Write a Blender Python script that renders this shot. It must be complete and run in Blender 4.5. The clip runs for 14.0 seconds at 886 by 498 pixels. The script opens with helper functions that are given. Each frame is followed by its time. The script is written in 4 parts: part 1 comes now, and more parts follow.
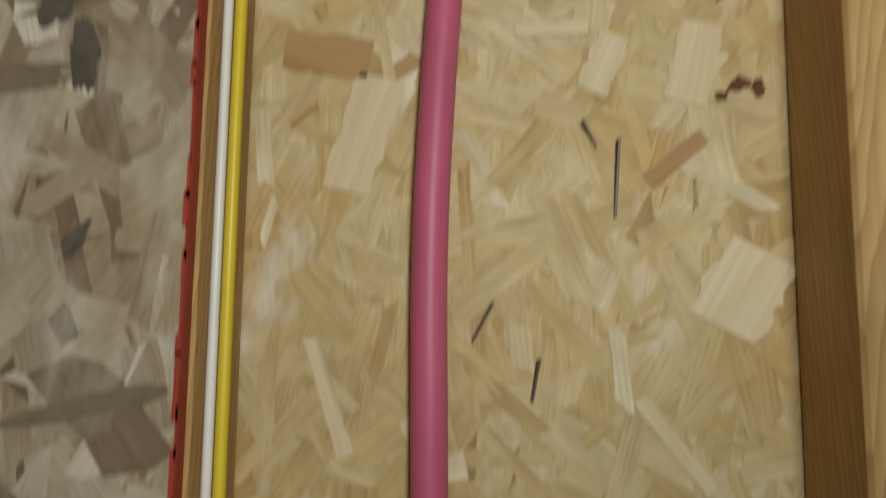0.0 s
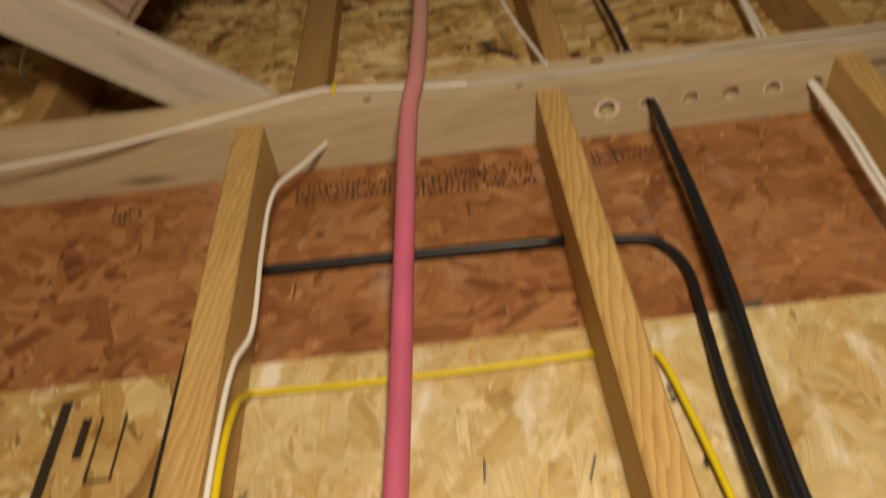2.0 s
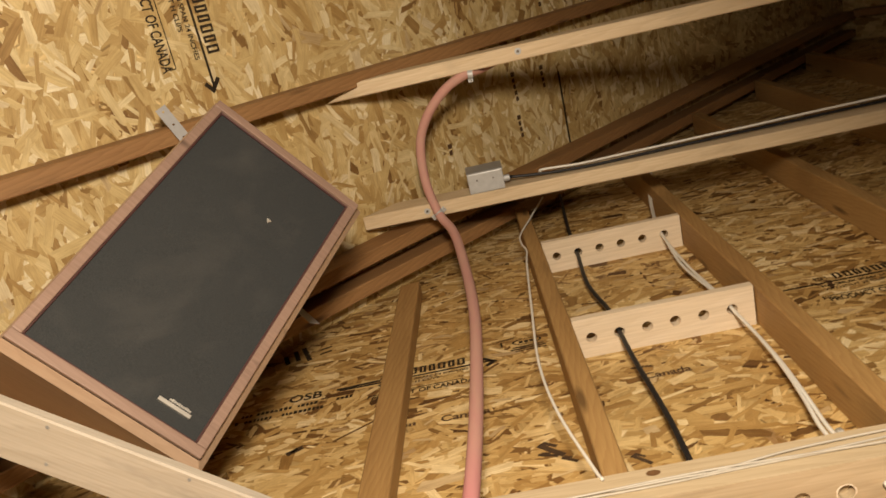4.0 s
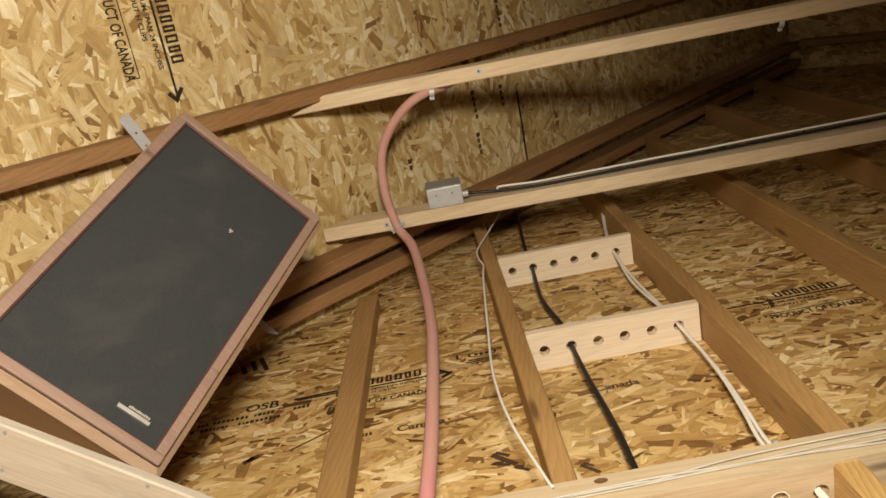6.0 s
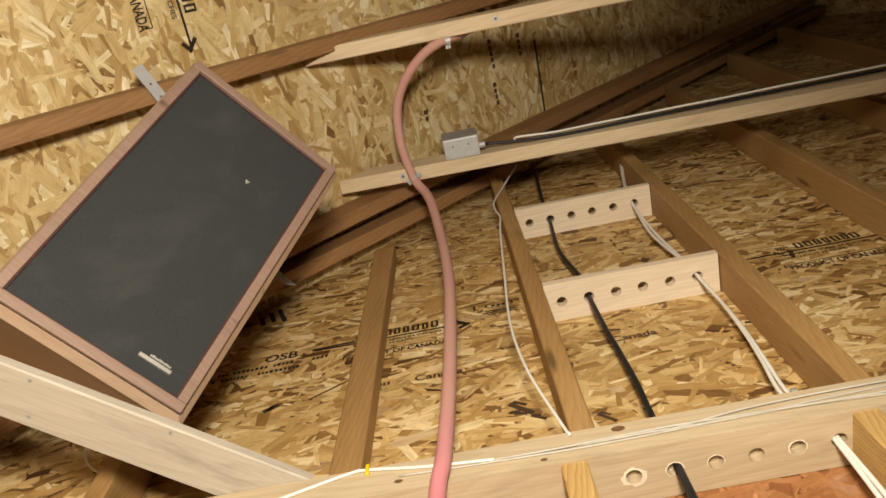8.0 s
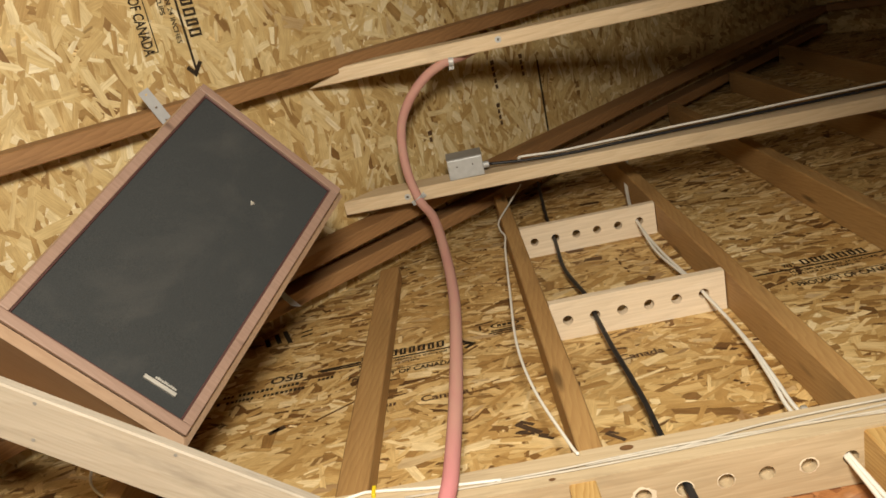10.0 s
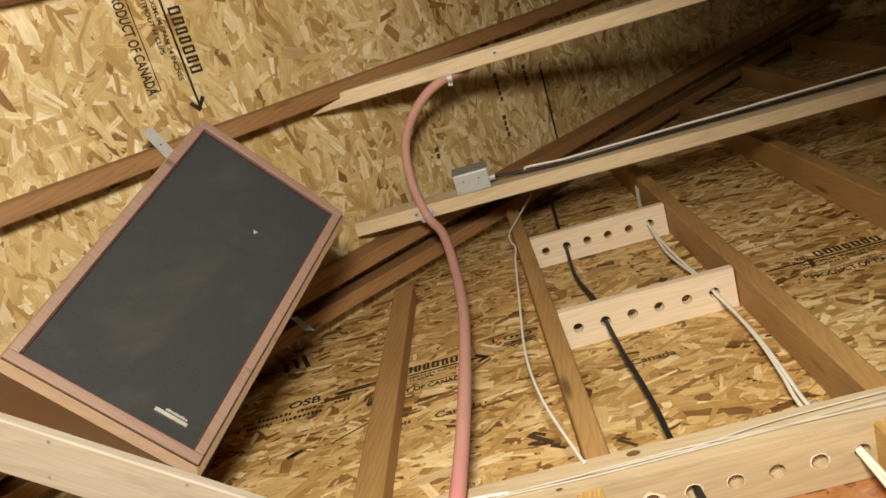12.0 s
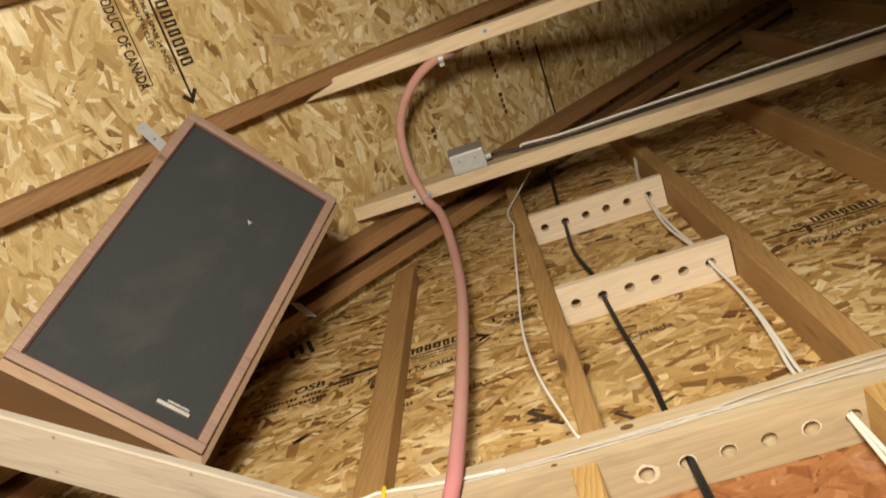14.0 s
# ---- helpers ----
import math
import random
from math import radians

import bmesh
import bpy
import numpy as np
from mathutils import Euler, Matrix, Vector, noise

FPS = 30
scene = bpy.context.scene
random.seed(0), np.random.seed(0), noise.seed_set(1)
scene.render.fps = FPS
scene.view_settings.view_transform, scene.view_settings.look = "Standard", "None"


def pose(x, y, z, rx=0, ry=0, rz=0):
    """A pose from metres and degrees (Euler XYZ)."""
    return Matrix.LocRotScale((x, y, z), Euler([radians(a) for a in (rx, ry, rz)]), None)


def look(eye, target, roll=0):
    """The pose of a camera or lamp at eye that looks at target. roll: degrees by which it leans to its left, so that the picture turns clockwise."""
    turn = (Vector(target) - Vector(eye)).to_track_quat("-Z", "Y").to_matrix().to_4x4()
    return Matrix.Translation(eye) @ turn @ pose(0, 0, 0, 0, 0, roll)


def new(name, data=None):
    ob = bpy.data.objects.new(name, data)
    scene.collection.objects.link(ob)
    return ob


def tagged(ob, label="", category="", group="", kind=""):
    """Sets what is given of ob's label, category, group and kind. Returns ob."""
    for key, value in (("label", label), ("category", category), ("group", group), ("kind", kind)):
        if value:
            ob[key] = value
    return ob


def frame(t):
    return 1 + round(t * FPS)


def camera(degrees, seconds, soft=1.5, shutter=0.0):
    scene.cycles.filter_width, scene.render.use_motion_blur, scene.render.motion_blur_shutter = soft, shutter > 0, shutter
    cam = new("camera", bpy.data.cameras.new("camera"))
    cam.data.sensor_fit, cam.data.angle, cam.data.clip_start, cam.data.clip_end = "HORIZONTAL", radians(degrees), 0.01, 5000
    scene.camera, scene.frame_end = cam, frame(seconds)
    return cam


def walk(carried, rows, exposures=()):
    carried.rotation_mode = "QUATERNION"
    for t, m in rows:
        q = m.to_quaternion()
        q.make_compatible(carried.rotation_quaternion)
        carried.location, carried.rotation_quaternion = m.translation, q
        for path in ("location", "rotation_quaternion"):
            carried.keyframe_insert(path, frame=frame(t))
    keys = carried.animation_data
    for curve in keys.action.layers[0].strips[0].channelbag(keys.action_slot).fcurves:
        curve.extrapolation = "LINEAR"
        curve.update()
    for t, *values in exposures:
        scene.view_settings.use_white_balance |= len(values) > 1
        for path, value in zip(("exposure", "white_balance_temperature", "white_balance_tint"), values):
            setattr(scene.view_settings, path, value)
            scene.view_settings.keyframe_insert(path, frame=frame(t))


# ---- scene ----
cam = camera(59.8, 14.0, soft=1.6, shutter=0.5)
ROWS = [
    (0.0, 0.0835, 0.0024, 1.1958, 97.30, -0.70, 3.06),
    (0.5, 0.1057, -0.0277, 1.2520, 107.77, 0.09, 4.31),
    (1.0, 0.1088, -0.0538, 1.3028, 116.52, 0.18, 4.26),
    (1.5, 0.1301, -0.0857, 1.3578, 126.28, 1.55, 5.42),
    (2.0, 0.1593, -0.1368, 1.4088, 136.78, 3.82, 5.54),
    (2.5, 0.1953, -0.2040, 1.4509, 146.69, 3.57, 9.96),
    (3.0, 0.2083, -0.2381, 1.4589, 154.36, 3.10, 12.42),
    (3.5, 0.2206, -0.2499, 1.4557, 160.28, 1.81, 13.86),
    (3.6, 0.2165, -0.2479, 1.4582, 160.95, 1.73, 14.19),
    (4.0, 0.2385, -0.2452, 1.4498, 161.43, 0.01, 12.56),
    (4.2, 0.2385, -0.2451, 1.4493, 161.90, 1.86, 11.22),
    (6.3, 0.2320, -0.2608, 1.4118, 162.34, 2.75, 10.34),
    (6.5, 0.2288, -0.2578, 1.4126, 162.01, 2.49, 10.26),
    (7.0, 0.2271, -0.2561, 1.4133, 160.24, 1.95, 10.08),
    (7.5, 0.2305, -0.2535, 1.4179, 158.96, 1.73, 10.52),
    (10.0, 0.2301, -0.2469, 1.4184, 160.60, 1.53, 11.62),
    (10.5, 0.2336, -0.2465, 1.4159, 161.29, 1.30, 11.87),
    (11.0, 0.2316, -0.2479, 1.4148, 161.28, 0.80, 12.88),
    (11.5, 0.2414, -0.2461, 1.4161, 161.90, 0.16, 13.71),
    (12.0, 0.2872, -0.2389, 1.4100, 161.74, 0.45, 15.94),
    (12.5, 0.2932, -0.2476, 1.4101, 161.97, -0.34, 17.47),
    (13.0, 0.2842, -0.2395, 1.4188, 162.95, 0.08, 17.66),
    (13.5, 0.2876, -0.2549, 1.4057, 162.57, 1.12, 17.61),
    (14.0, 0.3250, -0.2389, 1.4040, 160.09, 0.34, 18.53),
]
walk(cam, [(t, pose(x, y, z, rx, ry, rz)) for t, x, y, z, rx, ry, rz in ROWS],
     exposures=[(0.0, -2.06, 5750, 7), (0.5, -2.25, 6000, 8), (1.0, -2.35, 6300, 9), (1.5, -2.05, 6600, 10), (2.0, -1.35, 7700, 16), (2.5, -0.92, 8600, 23), (3.0, -0.72, 8200, 23), (3.5, -0.45, 7800, 20), (4.2, -0.1, 7400, 16), (6.3, -0.02, 6800, 12), (14.0, -0.02, 6700, 11)])

# ---- light: a dim closed shop, one warm work light off to the side, an added fill ----
world = bpy.data.worlds.new("world")
scene.world = world
world.use_nodes = True
world.node_tree.nodes["Background"].inputs["Color"].default_value = (0.9, 0.75, 0.55, 1)
world.node_tree.nodes["Background"].inputs["Strength"].default_value = 0.02


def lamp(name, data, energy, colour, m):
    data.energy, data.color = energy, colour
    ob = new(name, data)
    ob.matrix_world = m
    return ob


bulb = bpy.data.lights.new("work_light", "SPOT")
bulb.spot_size, bulb.spot_blend, bulb.shadow_soft_size = radians(154), 0.60, 0.11
lamp("work_light", bulb, 160, (1.0, 0.92, 0.77), look((0.29, -0.62, 1.42), (0.29 - 0.62, -0.62 + 0.77, 1.42 + 0.56)))
# added fill behind the camera that lifts the shadows; no such lamp is seen
area = bpy.data.lights.new("fill_light", "AREA")
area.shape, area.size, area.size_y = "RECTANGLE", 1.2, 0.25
lamp("fill_light", area, 14, (1.0, 0.90, 0.74), look((-0.9, -3.0, 1.9), (0.0, 0.5, 2.4)))

# ---- plan (metres) ----
W, F = 0.528, 0.439            # sheathing and stud fronts of the gable wall
PLATE0, PLATE1 = 2.309, 2.374  # top plate
ROOF, RAFT = 3.600, 3.474      # z - x of the roof sheathing and of the rafters' undersides
TIE = 3.45                     # undersides of the ties
XL, XR, YB = -1.23, 6.1, -5.0


# ---- materials ----
def shader(name, rough=0.6, metal=0.0):
    m = bpy.data.materials.new(name)
    m.use_nodes = True
    b = m.node_tree.nodes["Principled BSDF"]
    b.inputs["Roughness"].default_value, b.inputs["Metallic"].default_value = rough, metal
    b.inputs["Specular IOR Level"].default_value = 0.35
    return m, m.node_tree, b


class Net:
    """Short hand for a node tree."""
    def __init__(self, tree):
        self.t = tree

    def n(self, kind, operation="", data_type="", blend_type=""):
        ob = self.t.nodes.new(kind)
        if operation:
            ob.operation = operation
        if data_type:
            ob.data_type = data_type
        if blend_type:
            ob.blend_type = blend_type
        return ob

    def link(self, a, b):
        self.t.links.new(a, b)

    def coords(self, scale=(1, 1, 1), angle=0.0, shift=(0, 0, 0), own=False):
        c = self.n("ShaderNodeTexCoord").outputs["Object"]
        if own:
            r = self.n("ShaderNodeObjectInfo").outputs["Random"]
            mul = self.n("ShaderNodeMath", operation="MULTIPLY")
            mul.inputs[1].default_value = 37.0
            self.link(r, mul.inputs[0])
            add = self.n("ShaderNodeVectorMath", operation="ADD")
            self.link(c, add.inputs[0])
            self.link(mul.outputs[0], add.inputs[1])
            c = add.outputs[0]
        rot = self.n("ShaderNodeMapping")
        rot.inputs["Rotation"].default_value[2] = angle
        rot.inputs["Location"].default_value = shift
        self.link(c, rot.inputs["Vector"])
        sc = self.n("ShaderNodeMapping")
        sc.inputs["Scale"].default_value = scale
        self.link(rot.outputs[0], sc.inputs["Vector"])
        return sc.outputs[0]

    def noise(self, vec, scale, detail=3, rough=0.55, distort=0.0):
        t = self.n("ShaderNodeTexNoise")
        self.link(vec, t.inputs["Vector"])
        t.inputs["Scale"].default_value, t.inputs["Detail"].default_value = scale, detail
        t.inputs["Roughness"].default_value, t.inputs["Distortion"].default_value = rough, distort
        return t

    def ramp(self, value, stops):
        r = self.n("ShaderNodeValToRGB")
        e = r.color_ramp.elements
        while len(e) < len(stops):
            e.new(0.5)
        for s, (p, c) in zip(e, stops):
            s.position, s.color = p, (*c, 1) if len(c) == 3 else c
        self.link(value, r.inputs[0])
        return r.outputs[0]

    def mix(self, fac, a, b, blend="MIX"):
        m = self.n("ShaderNodeMix", data_type="RGBA", blend_type=blend)
        for v, s in ((fac, m.inputs[0]), (a, m.inputs[6]), (b, m.inputs[7])):
            if isinstance(v, (int, float)):
                s.default_value = v
            elif isinstance(v, tuple):
                s.default_value = (*v, 1)
            else:
                self.link(v, s)
        return m.outputs[2]

    def math(self, op, a, b=0.0):
        m = self.n("ShaderNodeMath", operation=op)
        for v, s in ((a, m.inputs[0]), (b, m.inputs[1])):
            if isinstance(v, (int, float)):
                s.default_value = v
            else:
                self.link(v, s)
        return m.outputs[0]

    def bump(self, height, strength, distance, b):
        n = self.n("ShaderNodeBump")
        n.inputs["Strength"].default_value, n.inputs["Distance"].default_value = strength, distance
        self.link(height, n.inputs["Height"])
        self.link(n.outputs[0], b.inputs["Normal"])


def osb(name, light, mid, dark, angles, size=(10, 30), stain=0.0, dull=0.0):
    """Pressed strand board: several layers of long strands, laid over one another at different angles."""
    m, tree, b = shader(name, 0.62)
    g = Net(tree)
    col, height = None, None
    for i, a in enumerate(angles):
        k = 1.0 + 0.28 * ((i * 7) % 4 - 1.5)
        v = g.coords((size[0] * k, size[1] * k, 1), radians(a), (0.37 * i + 0.1, 0.61 * i, 0))
        warp = g.noise(g.coords((1, 1, 1), 0, (i * 1.3, 0, 0)), 14, 2)
        off = g.n("ShaderNodeVectorMath", operation="SCALE")
        g.link(warp.outputs["Color"], off.inputs[0])
        off.inputs["Scale"].default_value = 0.5
        add = g.n("ShaderNodeVectorMath", operation="ADD")
        g.link(v, add.inputs[0])
        g.link(off.outputs[0], add.inputs[1])
        vor = g.n("ShaderNodeTexVoronoi")
        vor.voronoi_dimensions, vor.feature, vor.distance = "2D", "F1", "CHEBYCHEV"
        vor.inputs["Scale"].default_value = 1.0
        g.link(add.outputs[0], vor.inputs["Vector"])
        sep = g.n("ShaderNodeSeparateColor")
        g.link(vor.outputs["Color"], sep.inputs[0])
        tone = g.ramp(sep.outputs[0], [(0.0, dark), (0.10, dark), (0.24, mid), (0.62, light), (0.92, tuple(min(1, c * 1.22 + 0.02) for c in light)), (1.0, mid)])
        grain = g.noise(g.coords((14, 170, 1), radians(a), (i, 0, 0)), 1.0, 3, 0.6)
        tone = g.mix(0.34, tone, g.ramp(grain.outputs[0], [(0.3, (0.30, 0.24, 0.16)), (0.65, (0.95, 0.92, 0.86))]), "MULTIPLY")
        h = g.math("ADD", sep.outputs[2], g.math("MULTIPLY", grain.outputs[0], 0.25))
        if col is None:
            col, height = tone, h
        else:
            cover = g.math("GREATER_THAN", sep.outputs[1], 0.56)
            inside = g.math("LESS_THAN", vor.outputs["Distance"], 0.62)
            cover = g.math("MULTIPLY", cover, inside)
            col = g.mix(cover, col, tone)
            mh = g.n("ShaderNodeMix", data_type="FLOAT")
            g.link(cover, mh.inputs[0])
            g.link(height, mh.inputs[2])
            g.link(h, mh.inputs[3])
            height = mh.outputs[0]
    for i, (a, lo, tone, cut) in enumerate(((25, 0.955, dark, 0.40), (-50, 0.95, tuple(min(1, c * 1.5 + 0.05) for c in light), 0.5), (70, 0.96, tuple(c * 0.5 for c in dark), 0.36), (110, 0.95, tuple(min(1, c * 1.35 + 0.05) for c in light), 0.5))):
        vor = g.n("ShaderNodeTexVoronoi")
        vor.voronoi_dimensions, vor.distance = "2D", "CHEBYCHEV"
        vor.inputs["Scale"].default_value = 1.0
        g.link(g.coords((size[0] * 2.6, size[1] * 4.2, 1), radians(a), (0.7 * i, 0.3, 0)), vor.inputs["Vector"])
        sep = g.n("ShaderNodeSeparateColor")
        g.link(vor.outputs["Color"], sep.inputs[0])
        cover = g.math("MULTIPLY", g.math("GREATER_THAN", sep.outputs[1], lo + 0.015), g.math("LESS_THAN", vor.outputs["Distance"], cut))
        col = g.mix(g.math("MULTIPLY", cover, 0.55), col, tone)
    big = g.noise(g.coords(), 3.1, 4)
    col = g.mix(1.0, col, g.ramp(big.outputs[0], [(0.32, (0.74, 0.68, 0.60)), (0.66, (1, 1, 1))]), "MULTIPLY")
    fleck = g.noise(g.coords((90, 40, 1), 0.4), 1.0, 2)
    col = g.mix(g.ramp(fleck.outputs[0], [(0.70, (0, 0, 0)), (0.76, (0.75, 0.75, 0.75))]), col, (0.10, 0.05, 0.02))
    if stain:
        s = g.noise(g.coords((1, 2.2, 1)), 6.0, 5, 0.7)
        col = g.mix(g.ramp(s.outputs[0], [(0.60, (0, 0, 0)), (0.68, (stain, stain, stain))]), col, (0.07, 0.06, 0.05))
    if dull:
        col = g.mix(dull, col, (0.33, 0.29, 0.24))
    g.link(col, b.inputs["Base Color"])
    g.bump(height, 0.55, 0.0016, b)
    return m


def wood(name, pale, dark, ring=26, wear=0.25, rough=0.62, knots=0.85, plain=0.62):
    """Sawn softwood, grain along the local x axis."""
    m, tree, b = shader(name, rough)
    g = Net(tree)
    slow = g.noise(g.coords((1.6, 9, 9), own=True), 1.0, 3)
    w = g.n("ShaderNodeTexWave")
    w.wave_type, w.bands_direction, w.wave_profile = "BANDS", "DIAGONAL", "SAW"
    g.link(g.coords((0.35, 2.0, 2.6), own=True), w.inputs["Vector"])
    w.inputs["Scale"].default_value, w.inputs["Distortion"].default_value = ring, 7.0
    w.inputs["Detail"].default_value, w.inputs["Detail Scale"].default_value = 2.0, 0.7
    fine = g.noise(g.coords((7, 260, 260), own=True), 1.0, 3, 0.6)
    mid = tuple((p + d) / 2 for p, d in zip(pale, dark))
    col = g.ramp(w.outputs["Fac"], [(0.0, pale), (0.55, mid), (0.9, dark), (1.0, pale)])
    col = g.mix(plain, col, g.ramp(slow.outputs[0], [(0.3, dark), (0.7, pale)]))
    col = g.mix(0.35, col, g.ramp(fine.outputs[0], [(0.3, (0.55, 0.5, 0.42)), (0.7, (1, 1, 1))]), "MULTIPLY")
    vor = g.n("ShaderNodeTexVoronoi")
    g.link(g.coords((3.2, 17, 17), own=True), vor.inputs["Vector"])
    vor.inputs["Scale"].default_value = 1.0
    knot = g.ramp(vor.outputs["Distance"], [(0.07, (knots, knots, knots)), (0.17, (0, 0, 0))])
    col = g.mix(knot, col, tuple(c * 0.35 for c in dark))
    dirt = g.noise(g.coords((5, 22, 22), own=True), 1.0, 4, 0.65)
    col = g.mix(g.ramp(dirt.outputs[0], [(0.55, (0, 0, 0)), (0.75, (wear, wear, wear))]), col, tuple(c * 0.45 for c in dark))
    g.link(col, b.inputs["Base Color"])
    g.bump(fine.outputs[0], 0.35, 0.0008, b)
    return m


def paint(name, colour, rough=0.5, metal=0.0, grain=60, vary=0.25, bump=0.15, stretch=(1, 1, 1)):
    m, tree, b = shader(name, rough, metal)
    g = Net(tree)
    a = g.noise(g.coords(stretch, own=True), grain, 4, 0.6)
    c = g.noise(g.coords(own=True), grain / 9, 3)
    lo = tuple(x * (1 - vary) for x in colour)
    col = g.mix(0.5, g.ramp(a.outputs[0], [(0.35, lo), (0.65, colour)]), g.ramp(c.outputs[0], [(0.35, lo), (0.65, colour)]))
    g.link(col, b.inputs["Base Color"])
    r = g.n("ShaderNodeMapRange")
    g.link(c.outputs[0], r.inputs[0])
    r.inputs[3].default_value, r.inputs[4].default_value = max(0.05, rough - 0.12), min(1, rough + 0.12)
    g.link(r.outputs[0], b.inputs["Roughness"])
    g.bump(a.outputs[0], bump, 0.0006, b)
    return m


def hazed_plastic(name, clean, paler, z0, z1):
    """Plastic pipe, plain near the floor, with haze painted into its colour towards the roof."""
    m, tree, b = shader(name, 0.48)
    g = Net(tree)
    sep = g.n("ShaderNodeSeparateXYZ")
    g.link(g.n("ShaderNodeTexCoord").outputs["Object"], sep.inputs[0])
    r = g.n("ShaderNodeMapRange")
    g.link(sep.outputs[2], r.inputs[0])
    r.inputs[1].default_value, r.inputs[2].default_value = z0, z1
    patch = g.noise(g.coords((1, 1, 0.3)), 40, 4, 0.6)
    # share of bright haze mixed into the pipe's colour, growing with height
    haze_or_dust = g.math("MULTIPLY", r.outputs[0], g.ramp(patch.outputs[0], [(0.2, (0.75, 0.75, 0.75)), (0.6, (1, 1, 1))]))
    shade = g.ramp(patch.outputs[0], [(0.35, tuple(c * 0.85 for c in clean)), (0.65, clean)])
    g.link(g.mix(haze_or_dust, shade, paler), b.inputs["Base Color"])
    rough = g.math("ADD", 0.45, g.math("MULTIPLY", haze_or_dust, 0.3))
    g.link(rough, b.inputs["Roughness"])
    g.bump(patch.outputs[0], 0.15, 0.0006, b)
    return m


def dusty_cloth(name, cloth, haze_or_dust):
    """Woven grille cloth with thin cloudy dust."""
    m, tree, b = shader(name, 0.92)
    g = Net(tree)
    weave = g.noise(g.coords(), 700, 2, 0.6)
    cloud = g.noise(g.coords((1, 0.6, 1), 0.5), 7.0, 5, 0.6, 0.4)
    speck = g.noise(g.coords(), 160, 2)
    col = g.ramp(weave.outputs[0], [(0.35, tuple(c * 0.7 for c in cloth)), (0.65, tuple(c * 1.15 for c in cloth))])
    col = g.mix(g.ramp(cloud.outputs[0], [(0.48, (0, 0, 0)), (0.78, (0.55, 0.55, 0.55))]), col, haze_or_dust)
    col = g.mix(g.ramp(speck.outputs[0], [(0.74, (0, 0, 0)), (0.80, (0.6, 0.6, 0.6))]), col, haze_or_dust)
    g.link(col, b.inputs["Base Color"])
    g.bump(weave.outputs[0], 0.4, 0.0006, b)
    return m


def strand_wood(name, stops, rough=0.6, blotch=None, single=False, chalky=0.75):
    """Single wood strands: a tone for each, and grain along it; blotch tints whole patches of the sheet."""
    m, tree, b = shader(name, rough)
    g = Net(tree)
    geo = g.n("ShaderNodeNewGeometry")
    rnd = g.n("ShaderNodeObjectInfo").outputs["Random"] if single else geo.outputs["Random Per Island"]
    uv = g.n("ShaderNodeUVMap").outputs[0]
    shift = g.n("ShaderNodeVectorMath", operation="SCALE")
    shift.inputs[0].default_value = (31.7, 17.3, 9.1)
    g.link(rnd, shift.inputs["Scale"])
    add = g.n("ShaderNodeVectorMath", operation="ADD")
    g.link(uv, add.inputs[0])
    g.link(shift.outputs[0], add.inputs[1])
    sc = g.n("ShaderNodeMapping")
    sc.inputs["Scale"].default_value = (16, 420, 1)
    g.link(add.outputs[0], sc.inputs["Vector"])
    fine = g.noise(sc.outputs[0], 1.0, 3, 0.6, 0.3)
    sc2 = g.n("ShaderNodeMapping")
    sc2.inputs["Scale"].default_value = (22, 60, 1)
    g.link(add.outputs[0], sc2.inputs["Vector"])
    wide = g.noise(sc2.outputs[0], 1.0, 3, 0.55)
    col = g.ramp(rnd, stops)
    col = g.mix(0.42, col, g.ramp(fine.outputs[0], [(0.28, (0.42, 0.35, 0.26)), (0.62, (1, 1, 1))]), "MULTIPLY")
    col = g.mix(0.45, col, g.ramp(wide.outputs[0], [(0.30, (0.58, 0.50, 0.40)), (0.60, (1, 1, 1))]), "MULTIPLY")
    big = g.noise(g.coords(), 4.0, 3)
    col = g.mix(0.8, col, g.ramp(big.outputs[0], [(0.33, (0.80, 0.74, 0.64)), (0.62, (1, 1, 1))]), "MULTIPLY")
    if blotch:
        patch = g.noise(g.coords((1, 1, 1), 0.3, (2, 5, 0)), 9.0, 5, 0.65, 0.5)
        col = g.mix(g.ramp(patch.outputs[0], [(0.47, (0, 0, 0)), (0.66, (0.75, 0.75, 0.75))]), col, g.mix(0.75, col, blotch, "MULTIPLY"))
        chalk = g.noise(g.coords((1, 0.45, 1), 0.1, (7, 1, 0)), 13.0, 4, 0.6, 0.3)
        col = g.mix(g.ramp(chalk.outputs[0], [(0.57, (0, 0, 0)), (0.70, (chalky, chalky, chalky))]), col, (0.77, 0.73, 0.63))
    g.link(col, b.inputs["Base Color"])
    tilt = g.math("ADD", fine.outputs[0], g.math("MULTIPLY", wide.outputs[0], 1.5))
    g.bump(tilt, 0.4, 0.0012, b)
    return m


WALL_TONES = [(0.0, (0.44, 0.30, 0.12)), (0.06, (0.54, 0.395, 0.165)), (0.22, (0.61, 0.475, 0.22)), (0.55, (0.665, 0.55, 0.295)), (0.82, (0.715, 0.615, 0.375)), (0.95, (0.80, 0.73, 0.53)), (1.0, (0.56, 0.42, 0.19))]
ST_WALL = strand_wood("wall_strands", [(0.0, (0.50, 0.37, 0.155)), (0.08, (0.59, 0.46, 0.21)), (0.45, (0.645, 0.53, 0.28)), (0.85, (0.69, 0.59, 0.355)), (1.0, (0.58, 0.45, 0.21))], blotch=(0.90, 0.66, 0.30))
